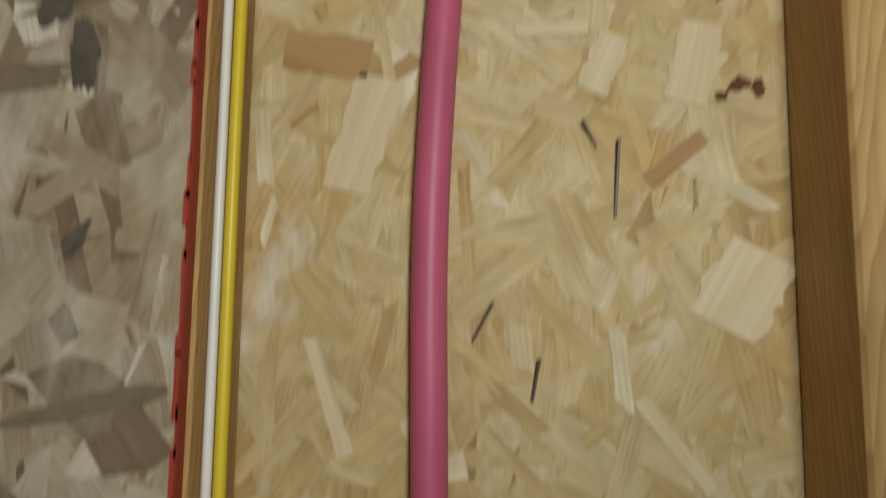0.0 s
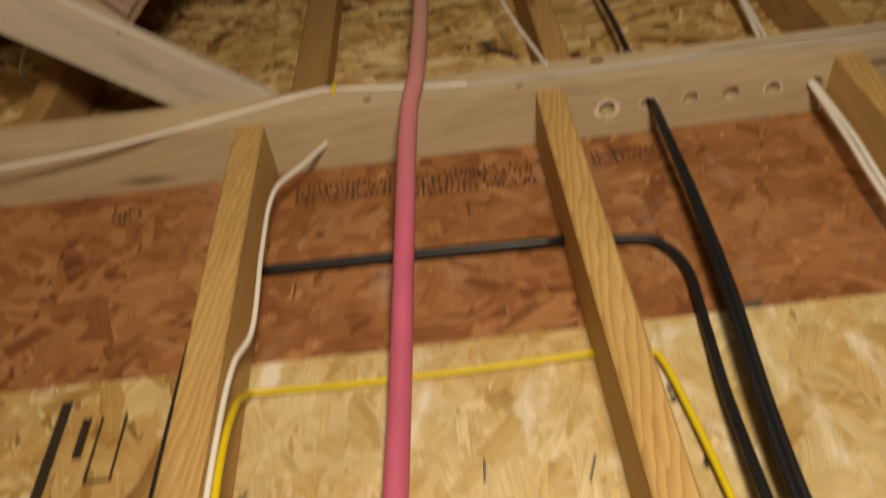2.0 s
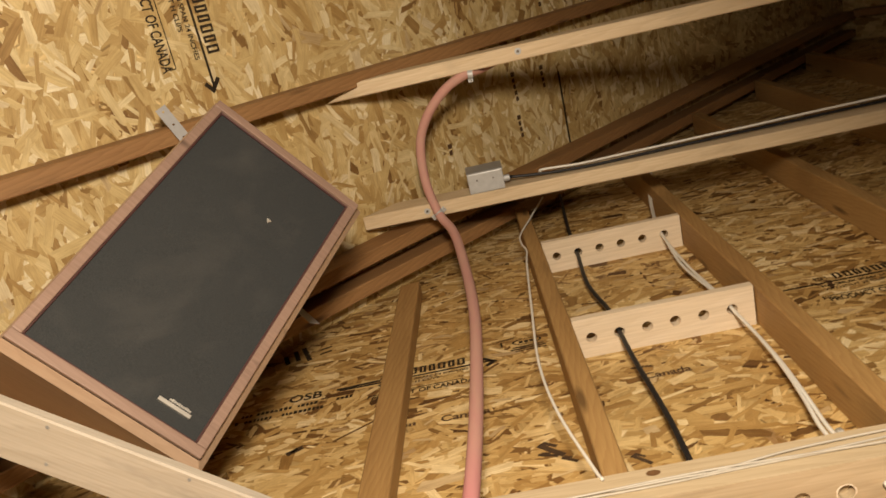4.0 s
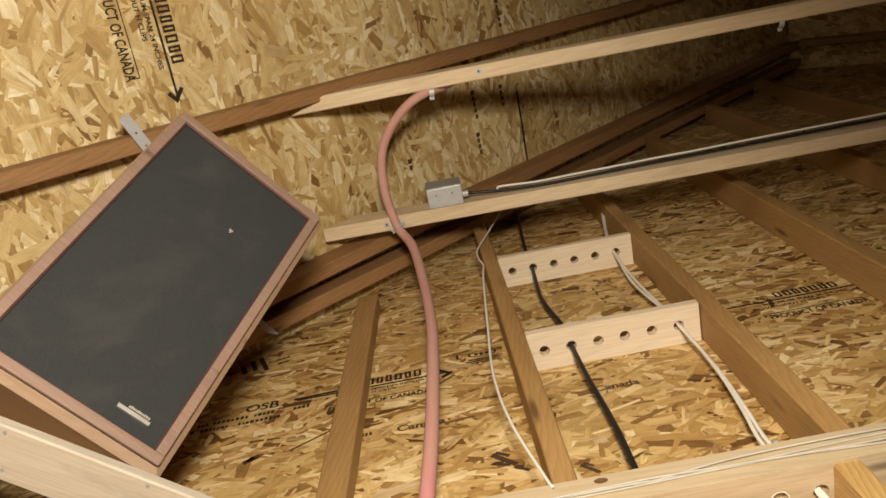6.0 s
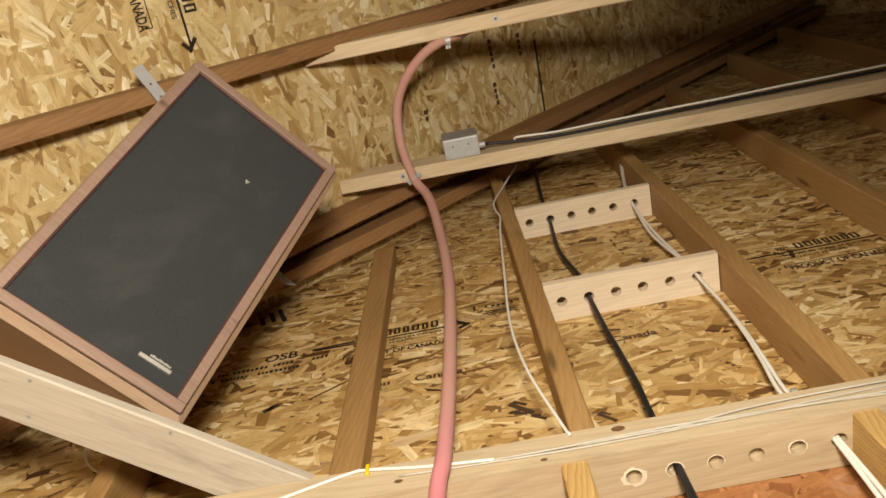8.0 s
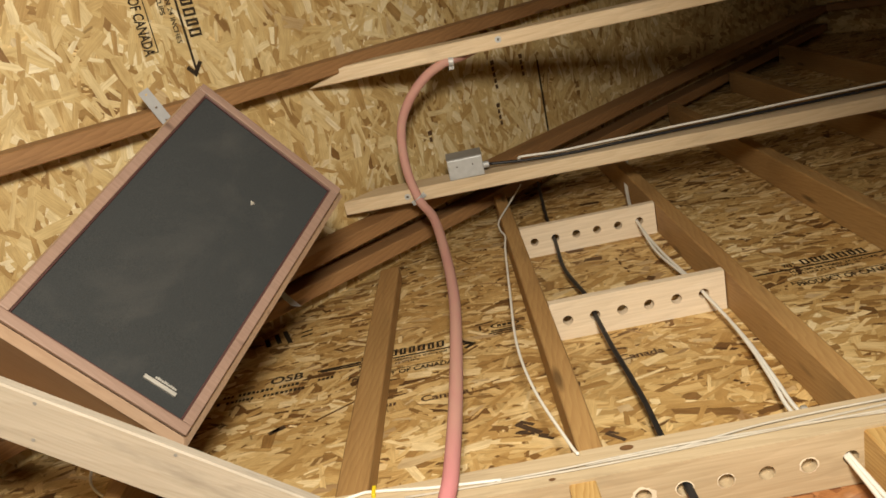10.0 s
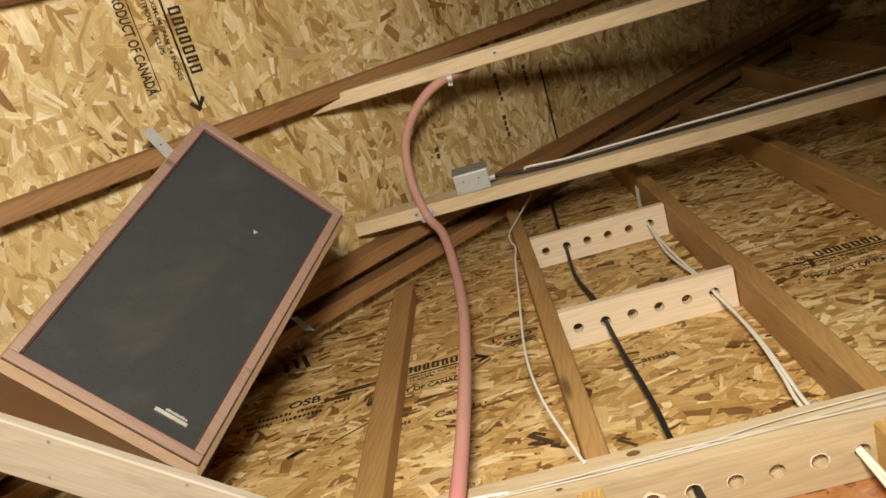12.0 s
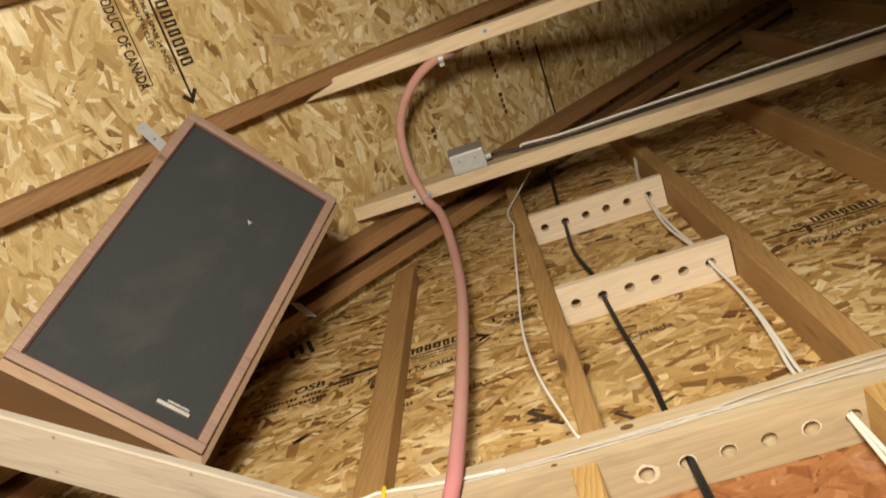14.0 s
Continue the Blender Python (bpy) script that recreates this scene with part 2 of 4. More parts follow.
ST_OCHRE = strand_wood("ochre_strands", [(0.0, (0.26, 0.145, 0.045)), (0.10, (0.37, 0.225, 0.070)), (0.40, (0.46, 0.30, 0.105)), (0.75, (0.53, 0.375, 0.155)), (0.95, (0.63, 0.50, 0.27)), (1.0, (0.36, 0.21, 0.065))], blotch=(0.85, 0.58, 0.30), chalky=0.3)
ST_WALL_ONE = strand_wood("wall_strand", WALL_TONES, blotch=(0.90, 0.68, 0.33), single=True)
ST_GABLE = strand_wood("gable_strands", [(0.0, (0.10, 0.046, 0.016)), (0.06, (0.27, 0.145, 0.046)), (0.20, (0.47, 0.285, 0.098)), (0.50, (0.64, 0.435, 0.178)), (0.78, (0.78, 0.575, 0.275)), (0.95, (0.92, 0.76, 0.46)), (1.0, (0.32, 0.17, 0.06))])
ST_ROOF = strand_wood("roof_strands", [(0.0, (0.24, 0.13, 0.045)), (0.05, (0.44, 0.285, 0.11)), (0.22, (0.57, 0.41, 0.18)), (0.55, (0.68, 0.53, 0.265)), (0.82, (0.78, 0.655, 0.385)), (0.96, (0.88, 0.79, 0.56)), (1.0, (0.44, 0.285, 0.11))])
ST_PANEL = strand_wood("panel_strands", [(0.0, (0.13, 0.095, 0.06)), (0.10, (0.23, 0.175, 0.11)), (0.35, (0.34, 0.28, 0.19)), (0.65, (0.43, 0.375, 0.265)), (0.88, (0.52, 0.47, 0.37)), (0.97, (0.62, 0.58, 0.48)), (1.0, (0.27, 0.21, 0.13))], blotch=(0.70, 0.58, 0.42), chalky=0.3)
RED_BAND = osb("red_strand_board", (0.40, 0.185, 0.075), (0.31, 0.125, 0.047), (0.17, 0.062, 0.024), (6, 40, -30, 88, -62), (12, 34))
ST_BAND = strand_wood("red_strands", [(0.0, (0.22, 0.085, 0.034)), (0.10, (0.30, 0.120, 0.046)), (0.35, (0.36, 0.155, 0.060)), (0.65, (0.41, 0.190, 0.077)), (0.90, (0.46, 0.230, 0.100)), (1.0, (0.33, 0.135, 0.053))], blotch=(0.62, 0.50, 0.42), chalky=0.12)
OSB_WALL = osb("osb_wall", (0.66, 0.53, 0.31), (0.58, 0.44, 0.23), (0.42, 0.28, 0.12), (8, 62, -35, 95, -70, 30, 140), (13, 32))
OSB_GABLE = osb("osb_gable", (0.60, 0.43, 0.19), (0.46, 0.29, 0.105), (0.22, 0.11, 0.035), (0, 40, -28, 85, -60, 12), (11, 40))
OSB_ROOF = osb("osb_roof", (0.64, 0.49, 0.24), (0.52, 0.36, 0.15), (0.34, 0.20, 0.065), (90, 50, 128, 15, 75, 105), (11, 36))
OSB_PANEL = osb("osb_panel", (0.44, 0.37, 0.25), (0.33, 0.26, 0.16), (0.17, 0.12, 0.07), (75, 20, -30, 100, 50), (8, 22), stain=0.9, dull=0.25)
BRACE = wood("grey_white_pine", (0.52, 0.47, 0.395), (0.42, 0.37, 0.30), ring=12, wear=0.55)
STUD = wood("stud_pine", (0.56, 0.385, 0.155), (0.36, 0.20, 0.062), ring=34, wear=0.4, plain=0.34)
STUD_BROWN = wood("aged_pine", (0.43, 0.265, 0.105), (0.29, 0.155, 0.055), wear=0.4)
RAFTER = wood("rafter_pine", (0.37, 0.205, 0.088), (0.23, 0.115, 0.046), wear=0.5)
PALE = wood("pale_pine", (0.68, 0.55, 0.38), (0.57, 0.43, 0.27), ring=14, wear=0.4)
WHITE_PINE = wood("white_pine", (0.76, 0.65, 0.51), (0.67, 0.55, 0.40), ring=12, wear=0.08, knots=0.1)
WALNUT = wood("walnut_vinyl", (0.35, 0.225, 0.135), (0.27, 0.16, 0.09), ring=30, wear=0.2, rough=0.45)
WALNUT_PALE = wood("worn_walnut_edge", (0.305, 0.205, 0.16), (0.24, 0.155, 0.12), ring=30, wear=0.2, rough=0.45)
EDGE_BAND = wood("tan_edge_band", (0.41, 0.285, 0.195), (0.335, 0.225, 0.15), ring=30, wear=0.25, rough=0.5)
PINK = hazed_plastic("pink_plastic", (0.53, 0.115, 0.20), (0.47, 0.265, 0.215), 2.05, 2.5)
PLATE_PINE = wood("plate_pine", (0.56, 0.455, 0.31), (0.45, 0.35, 0.22), ring=14, wear=0.35)
GREY_PVC = paint("dusty_cable_jacket", (0.50, 0.46, 0.39), 0.5, vary=0.25)
FADED = paint("faded_ink", (0.11, 0.055, 0.025), 0.8, vary=0.5, grain=120)
BARK = paint("dark_bark", (0.075, 0.042, 0.02), 0.8, vary=0.5, grain=120)
WHITE_PVC = paint("white_cable_jacket", (0.74, 0.72, 0.66), 0.4, vary=0.12)
YELLOW_PVC = paint("yellow_cable_jacket", (0.68, 0.52, 0.02), 0.4, vary=0.12)
BLACK_PVC = paint("black_cable_jacket", (0.014, 0.014, 0.016), 0.42, vary=0.3)
GALV = paint("galvanised_steel", (0.47, 0.48, 0.48), 0.48, 0.25, grain=70, vary=0.22)
STRAP = paint("zinc_strap", (0.38, 0.385, 0.39), 0.5, 0.0, grain=60, vary=0.15)
GREY = paint("grey_steel", (0.36, 0.36, 0.35), 0.5, 0.3, grain=80)
CLOTH = dusty_cloth("dark_grille_cloth", (0.031, 0.034, 0.035), (0.075, 0.072, 0.066))
RED = paint("red_spray_paint", (0.36, 0.045, 0.02), 0.6, vary=0.35)
INK = paint("black_ink", (0.034, 0.021, 0.010), 0.9, vary=0.5, grain=220)
MAROON = paint("maroon_trim", (0.085, 0.036, 0.034), 0.5, vary=0.2)
STRAND = wood("pale_strand", (0.73, 0.63, 0.42), (0.62, 0.50, 0.29), ring=9, wear=0.05)
STRAND_WHITE = wood("white_strand", (0.84, 0.79, 0.68), (0.76, 0.69, 0.55), ring=9, wear=0.1)
STRAND_DARK = wood("brown_strand", (0.48, 0.31, 0.13), (0.38, 0.22, 0.08), ring=9, wear=0.1)
STRAND_DIRTY = paint("brown_dirt", (0.21, 0.16, 0.10), 0.8, vary=0.4, grain=90)
SMUDGE = paint("dark_smudge", (0.115, 0.095, 0.072), 0.8, vary=0.5, grain=120)
BLUE = paint("blue_plastic", (0.10, 0.23, 0.42), 0.4, vary=0.1)
STEEL = paint("nail_steel", (0.13, 0.11, 0.09), 0.5, 0.3)
BADGE = paint("silver_badge", (0.62, 0.60, 0.55), 0.35, 0.5, vary=0.2)
CONCRETE = paint("concrete", (0.30, 0.29, 0.27), 0.8, grain=12)
TORN = paint("torn_wood", (0.78, 0.68, 0.52), 0.8, vary=0.2, grain=90)
KNOT = paint("knot_wood", (0.17, 0.085, 0.035), 0.6, vary=0.5, grain=140)
RUST = paint("rust_stain", (0.15, 0.055, 0.020), 0.8, vary=0.5, grain=160)


# ---- mesh helpers ----
def mesh_of(bm, name, material, smooth=False):
    bmesh.ops.recalc_face_normals(bm, faces=bm.faces)
    me = bpy.data.meshes.new(name)
    bm.to_mesh(me)
    bm.free()
    me.materials.append(material)
    if smooth:
        for p in me.polygons:
            p.use_smooth = True
    return me


def part(name, bm, material, parent=None, label="", smooth=False, m=None):
    ob = new(name, mesh_of(bm, name, material, smooth))
    if parent:
        ob.parent = parent
    if m is not None:
        ob.matrix_basis = m
    if label:
        ob["label"] = label
    return ob


def box(x0, x1, y0, y1, z0, z1, bevel=0.0, segs=1):
    bm = bmesh.new()
    bmesh.ops.create_cube(bm, size=1)
    for v in bm.verts:
        v.co = Vector(((x0 + x1) / 2 + v.co.x * (x1 - x0), (y0 + y1) / 2 + v.co.y * (y1 - y0), (z0 + z1) / 2 + v.co.z * (z1 - z0)))
    if bevel:
        bmesh.ops.bevel(bm, geom=bm.edges[:], offset=bevel, segments=segs, affect="EDGES", profile=0.6)
    return bm


def bar(length, w, d, cut0=0.0, cut1=0.0, slant=0.0, bevel=0.0025, wobble=0.0008, seed=0):
    """Sawn timber along +x from 0; w along y, d along z, centred. cut: how far an end leans along x per metre of z."""
    bm = bmesh.new()
    n = max(2, int(length / 0.12))
    c = bevel
    ring = [(-w / 2 + c, -d / 2), (w / 2 - c, -d / 2), (w / 2, -d / 2 + c), (w / 2, d / 2 - c), (w / 2 - c, d / 2), (-w / 2 + c, d / 2), (-w / 2, d / 2 - c), (-w / 2, -d / 2 + c)]
    rows = []
    for i in range(n + 1):
        s = i / n
        dy = noise.noise(Vector((s * length * 2.0, seed * 7.7, 0))) * wobble * 2
        dz = noise.noise(Vector((s * length * 2.0, seed * 7.7, 5))) * wobble * 2
        rows.append([bm.verts.new((s * length + (1 - s) * (cut0 * z + slant * y) + s * cut1 * z, y + dy + noise.noise(Vector((s * 40, k, seed))) * wobble, z + dz)) for k, (y, z) in enumerate(ring)])
    for a, b in zip(rows, rows[1:]):
        for k in range(8):
            bm.faces.new((a[k], a[(k + 1) % 8], b[(k + 1) % 8], b[k]))
    bm.faces.new(rows[0][::-1])
    bm.faces.new(rows[-1])
    return bm


def along(p0, p1, face=(0, -1, 0)):
    """The pose at p0 whose x axis runs to p1 and whose z axis lies as near as it can to face."""
    x = (Vector(p1) - Vector(p0)).normalized()
    z = Vector(face)
    z = (z - x * z.dot(x)).normalized()
    y = z.cross(x)
    return Matrix.Translation(p0) @ Matrix((x, y, z)).transposed().to_4x4()


SEED = [0]


def timber(name, p0, p1, w, d, material, label, category="timber", group="", face=(0, -1, 0), cut0=0.0, cut1=0.0, slant=0.0):
    SEED[0] += 1
    bm = bar((Vector(p1) - Vector(p0)).length, w, d, cut0, cut1, slant, seed=SEED[0])
    ob = part(name, bm, material, m=along(p0, p1, face))
    return tagged(ob, label, category, group)


def smooth_path(points, steps=8):
    pts = [Vector(p) for p in points]
    ext = [pts[0] * 2 - pts[1]] + pts + [pts[-1] * 2 - pts[-2]]
    out = []
    for i in range(1, len(ext) - 2):
        a, b, c, d = ext[i - 1:i + 3]
        for s in range(steps):
            t = s / steps
            out.append(0.5 * ((2 * b) + (c - a) * t + (2 * a - 5 * b + 4 * c - d) * t * t + (3 * b - a - 3 * c + d) * t ** 3))
    return out + [pts[-1]]


def tube(points, r, sides=12, steps=8, flat=1.0, axis=(0, 1, 0)):
    """A round (or, with flat below 1, oval) cable swept along a smooth path."""
    path = smooth_path(points, steps)
    bm = bmesh.new()
    rings = []
    for i, p in enumerate(path):
        t = (path[min(i + 1, len(path) - 1)] - path[max(i - 1, 0)]).normalized()
        u = Vector(axis)
        u = (u - t * u.dot(t)).normalized()
        v = t.cross(u)
        rings.append([bm.verts.new(p + (u * math.cos(a) * flat + v * math.sin(a)) * r) for a in [2 * math.pi * k / sides for k in range(sides)]])
    for a, b in zip(rings, rings[1:]):
        for k in range(sides):
            bm.faces.new((a[k], a[(k + 1) % sides], b[(k + 1) % sides], b[k]))
    bm.faces.new(rings[0][::-1])
    bm.faces.new(rings[-1])
    return bm


def cable(name, points, r, material, label, group="", flat=1.0, axis=(0, 1, 0), category="cable"):
    return tagged(part(name, tube(points, r, flat=flat, axis=axis), material, smooth=True), label, category, group)


def sheet(name, m, w, h, t, material, label="", kind="structure"):
    """A board in its own plane: x across, y up, its front at z = 0, its body behind."""
    ob = part(name, box(0, w, 0, h, -t, 0), material, m=m)
    return tagged(ob, label, kind=kind)


def board_with_holes(length, depth, t, holes, r):
    """A flat board, x along, y across, z thick, with round holes bored through it."""
    bm = bmesh.new()
    edges = [0.0] + [(a + b) / 2 for a, b in zip(holes, holes[1:])] + [length]
    sides = 16
    for x0, x1, hx in zip(edges, edges[1:], holes):
        loops = {}
        for z in (0.0, t):
            circ, rim = [], []
            for k in range(sides):
                a = 2 * math.pi * k / sides
                ca, sa = math.cos(a), math.sin(a)
                circ.append(bm.verts.new((hx + r * ca, depth / 2 + r * sa, z)))
                ex = (x1 - hx) if ca > 0 else (hx - x0)
                f = min(ex / abs(ca) if abs(ca) > 1e-6 else 9, (depth / 2) / abs(sa) if abs(sa) > 1e-6 else 9)
                rim.append(bm.verts.new((hx + f * ca, depth / 2 + f * sa, z)))
            corners = []
            for cx, cy in ((x1, depth), (x0, depth), (x0, 0), (x1, 0)):
                corners.append(bm.verts.new((cx, cy, z)))
            for k in range(sides):
                j = (k + 1) % sides
                bm.faces.new((circ[k], rim[k], rim[j], circ[j]))
                a0, a1 = rim[k].co, rim[j].co
                if abs(a0.x - a1.x) > 1e-5 and abs(a0.y - a1.y) > 1e-5:
                    c = min(corners, key=lambda q: (q.co - (a0 + a1) / 2).length)
                    bm.faces.new((rim[k], c, rim[j]))
            loops[z] = circ
        for k in range(sides):
            j = (k + 1) % sides
            bm.faces.new((loops[0.0][k], loops[0.0][j], loops[t][j], loops[t][k]))
    for y in (0, depth):
        bm.faces.new([bm.verts.new(q) for q in ((0, y, 0), (length, y, 0), (length, y, t), (0, y, t))])
    for x in (0, length):
        bm.faces.new([bm.verts.new(q) for q in ((x, 0, 0), (x, depth, 0), (x, depth, t), (x, 0, t))])
    bmesh.ops.remove_doubles(bm, verts=bm.verts, dist=1e-5)
    return bm


def lettering(text, size, m, parent, material=INK, stretch=1.0, spacing=1.0):
    cu = bpy.data.curves.new("lettering", "FONT")
    cu.body, cu.size, cu.offset = text, size, size * 0.024
    cu.space_character = spacing
    tmp = bpy.data.objects.new("lettering_source", cu)
    scene.collection.objects.link(tmp)
    me = bpy.data.meshes.new_from_object(tmp.evaluated_get(bpy.context.evaluated_depsgraph_get()))
    bpy.data.objects.remove(tmp)
    bpy.data.curves.remove(cu)
    me.materials.clear()
    me.materials.append(material)
    ob = new("lettering", me)
    ob.parent = parent
    ob.matrix_basis = m @ Matrix.Diagonal((stretch, 1, 1, 1))
    return ob


def marks(rects, parent, name="print_mark", material=INK, z=0.0006):
    """Printed bars on a sheet: (x, y, width, height, degrees) in the sheet's plane."""
    for x, y, w, h, a in rects:
        part(name, box(0, w, 0, h, 0, 0.0004), material, parent, m=Matrix.Translation((x, y, z)) @ pose(0, 0, 0, 0, 0, a))


def strands(parent, x0, x1, y0, y1, count, angle, spread, loose, length, width, material, seed, top=None, lift=0.0, singles=0, single_material=None):
    """Thin wood strands pressed into a sheet: ragged slips, one over another, joined in one mesh."""
    rng = np.random.default_rng(seed)
    cx, cy = rng.uniform(x0, x1, count), rng.uniform(y0, y1, count)
    ln = rng.uniform(length[0], length[1], count) * rng.uniform(0.6, 1.0, count)
    wd = width[0] + (width[1] - width[0]) * rng.random(count) ** 1.6
    an = np.radians(np.where(rng.random(count) < loose, rng.uniform(0, 180, count), rng.normal(angle, spread, count)))
    u = np.array([0.0, 0.02, 0.30, 0.66, 0.97, 1.0, 0.98, 0.70, 0.34, 0.03])
    v = np.array([0.45, 0.0, 0.0, 0.0, 0.0, 0.55, 1.0, 1.0, 1.0, 1.0])
    n = len(u)
    uu = u[None] + rng.normal(0, 0.035, (count, n)) + (v[None] - 0.5) * rng.normal(0, 0.10, count)[:, None]
    vv = v[None] + rng.normal(0, 0.07, (count, n)) * np.where(np.abs(v - 0.5) < 0.2, 2.5, 1.0)[None]
    lu, lv = uu * ln[:, None], vv * wd[:, None]
    px, py = lu - ln[:, None] / 2, lv - wd[:, None] / 2
    wx = np.clip(cx[:, None] + px * np.cos(an)[:, None] - py * np.sin(an)[:, None], x0, x1)
    wy = np.clip(cy[:, None] + px * np.sin(an)[:, None] + py * np.cos(an)[:, None], y0, y1)
    wz = lift + 0.00015 + 0.0008 * rng.random(count)[:, None] + px * rng.normal(0, 0.0012, count)[:, None] + py * rng.normal(0, 0.004, count)[:, None]
    wz = np.clip(wz, lift + 0.0001, lift + 0.0012)
    keep = np.arange(count) if top is None else np.nonzero(cy < top(cx))[0]
    for i in keep[len(keep) - singles:] if singles else ():
        # the uppermost strands, each a slip of its own
        me = bpy.data.meshes.new("strand")
        me.from_pydata([(x - cx[i], y - cy[i], z) for x, y, z in zip(wx[i], wy[i], wz[i] + 0.0004)], [], [tuple(range(n))])
        me.uv_layers.new(name="UVMap").data.foreach_set("uv", np.stack([lu[i], lv[i]], 1).reshape(-1).astype(np.float32))
        me.materials.append(single_material)
        one = new("strand", me)
        one.parent = parent
        one.matrix_basis = Matrix.Translation((cx[i], cy[i], 0))
    keep = keep[:len(keep) - singles]
    verts = np.stack([wx, wy, wz], 2)[keep].reshape(-1, 3)
    faces = [tuple(range(i * n, i * n + n)) for i in range(len(keep))]
    me = bpy.data.meshes.new("strands")
    me.from_pydata(verts.tolist(), [], faces)
    layer = me.uv_layers.new(name="UVMap")
    layer.data.foreach_set("uv", np.stack([lu, lv], 2)[keep].reshape(-1).astype(np.float32))
    me.materials.append(material)
    ob = new("strands", me)
    ob.parent = parent
    return tagged(ob, kind="stuff")


# ---- the setting ----
WALL = pose(0, 0, 0, 90, 0, 0)   # x across, y up, z out of the wall


def wall_at(x, y, z):
    return Matrix.Translation((x, y, z)) @ WALL


R2 = math.sqrt(2)
floor = tagged(part("floor", box(XL - 0.2, XR + 0.2, YB - 0.2, W + 0.2, -0.12, 0), CONCRETE), "grey concrete shop floor", kind="structure")
wall_low = sheet("wall_north_lower", wall_at(XL, W, 0), XR - XL, 1.9605, 0.012, OSB_WALL, "pale strand board wall sheathing between studs")
wall_band = sheet("wall_north_band", wall_at(XL, W + 0.001, 1.9615), XR - XL, 0.42, 0.012, RED_BAND, "red brown strand board band under the top plate")

# gable, cut to the roof's slopes
bm = bmesh.new()
mid = (XL + XR) / 2
outline = [(0, 0), (XR - XL, 0), (XR - XL, XL + ROOF - 2.382), (mid - XL, mid + ROOF - 2.382), (0, XL + ROOF - 2.382)]
front = [bm.verts.new((x, y, 0)) for x, y in outline]
back = [bm.verts.new((x, y, -0.012)) for x, y in outline]
bm.faces.new(front)
bm.faces.new(back[::-1])
for i in range(5):
    bm.faces.new((front[i], back[i], back[(i + 1) % 5], front[(i + 1) % 5]))
gable = tagged(part("wall_north_gable", bm, OSB_GABLE, m=wall_at(XL, W, 2.382)), "golden strand board gable sheathing with printed grade stamps", kind="structure")

ROOF_M = Matrix.Translation((XL, YB, XL + ROOF)) @ Matrix(((0, 1 / R2, 1 / R2), (1, 0, 0), (0, 1 / R2, -1 / R2))).to_4x4()
roof_left = sheet("roof_left", ROOF_M, W - YB, (mid - XL) * R2, 0.012, OSB_ROOF, "pale strand board roof sheathing with printed grade stamps")
ROOF_R = Matrix.Translation((XR, W, XL + ROOF)) @ Matrix(((0, -1 / R2, -1 / R2), (-1, 0, 0), (0, 1 / R2, -1 / R2))).to_4x4()
roof_right = sheet("roof_right", ROOF_R, W - YB, (mid - XL) * R2, 0.012, OSB_ROOF, "strand board roof sheathing over the far side")
tagged(part("wall_west", box(XL - 0.02, XL, YB, W, 0, XL + ROOF), OSB_WALL), "strand board side wall", kind="structure")
tagged(part("wall_east", box(XR, XR + 0.02, YB, W, 0, XL + ROOF), OSB_WALL), "strand board far side wall", kind="structure")
bm = bmesh.new()
pts = [(XL, 0), (XR, 0), (XR, XL + ROOF), (mid, mid + ROOF), (XL, XL + ROOF)]
fr = [bm.verts.new((x, YB, z)) for x, z in pts]
bk = [bm.verts.new((x, YB - 0.02, z)) for x, z in pts]
bm.faces.new(fr)
bm.faces.new(bk[::-1])
for i in range(5):
    bm.faces.new((fr[i], bk[i], bk[(i + 1) % 5], fr[(i + 1) % 5]))
tagged(part("wall_south", bm, OSB_WALL), "strand board end wall", kind="structure")

strands(wall_low, 0.55, 2.6, 0.85, 1.9603, 7600, 84, 38, 0.35, (0.04, 0.12), (0.007, 0.036), ST_WALL, 1)
strands(wall_low, 0.60, 1.118, 1.40, 1.9603, 900, 84, 38, 0.35, (0.04, 0.11), (0.008, 0.034), ST_OCHRE, 9, lift=0.0004)
strands(wall_low, 1.563, 1.925, 0.85, 1.640, 750, 84, 38, 0.35, (0.04, 0.11), (0.008, 0.034), ST_OCHRE, 10, lift=0.0004)
strands(wall_low, 1.13, 1.53, 0.95, 1.90, 290, 84, 38, 0.35, (0.03, 0.10), (0.006, 0.028), ST_WALL, 8, singles=200, single_material=ST_WALL_ONE)
strands(wall_band, 0.3, 2.6, 0.003, 0.345, 1700, 4, 30, 0.25, (0.04, 0.12), (0.008, 0.032), ST_BAND, 6)
strands(gable, 0.3, 3.6, 0.0, 2.9, 21000, 4, 24, 0.22, (0.035, 0.11), (0.006, 0.026), ST_GABLE, 2, top=lambda x: x + XL + ROOF - 2.382)
strands(roof_left, W - YB - 1.75, W - YB - 0.004, 0.30, 3.4, 13000, 8, 30, 0.30, (0.05, 0.13), (0.008, 0.034), ST_ROOF, 3)

# ---- framing: lower wall ----
MID = (F + W) / 2
D = W - F - 0.002


def stud(x, z0, z1, material, label, w=0.038):
    return timber("wall_stud", (x, MID, z0), (x, MID, z1), w, D, material, label, "wall stud", "wall studs")


stud(-0.103, 0.04, PLATE0, STUD, "light pine wall stud carrying white and yellow cables", 0.040)
stud(0.309, 0.04, PLATE0, STUD, "light pine wall stud with coarse straight grain", 0.038)
for x in (-0.51, -0.917, 0.716, 1.122, 1.53, 1.94):
    stud(x, 0.04, PLATE0, STUD, "light pine wall stud under the top plate")
HOLES = [0.390, 0.448, 0.506, 0.563, 0.621, 0.679]
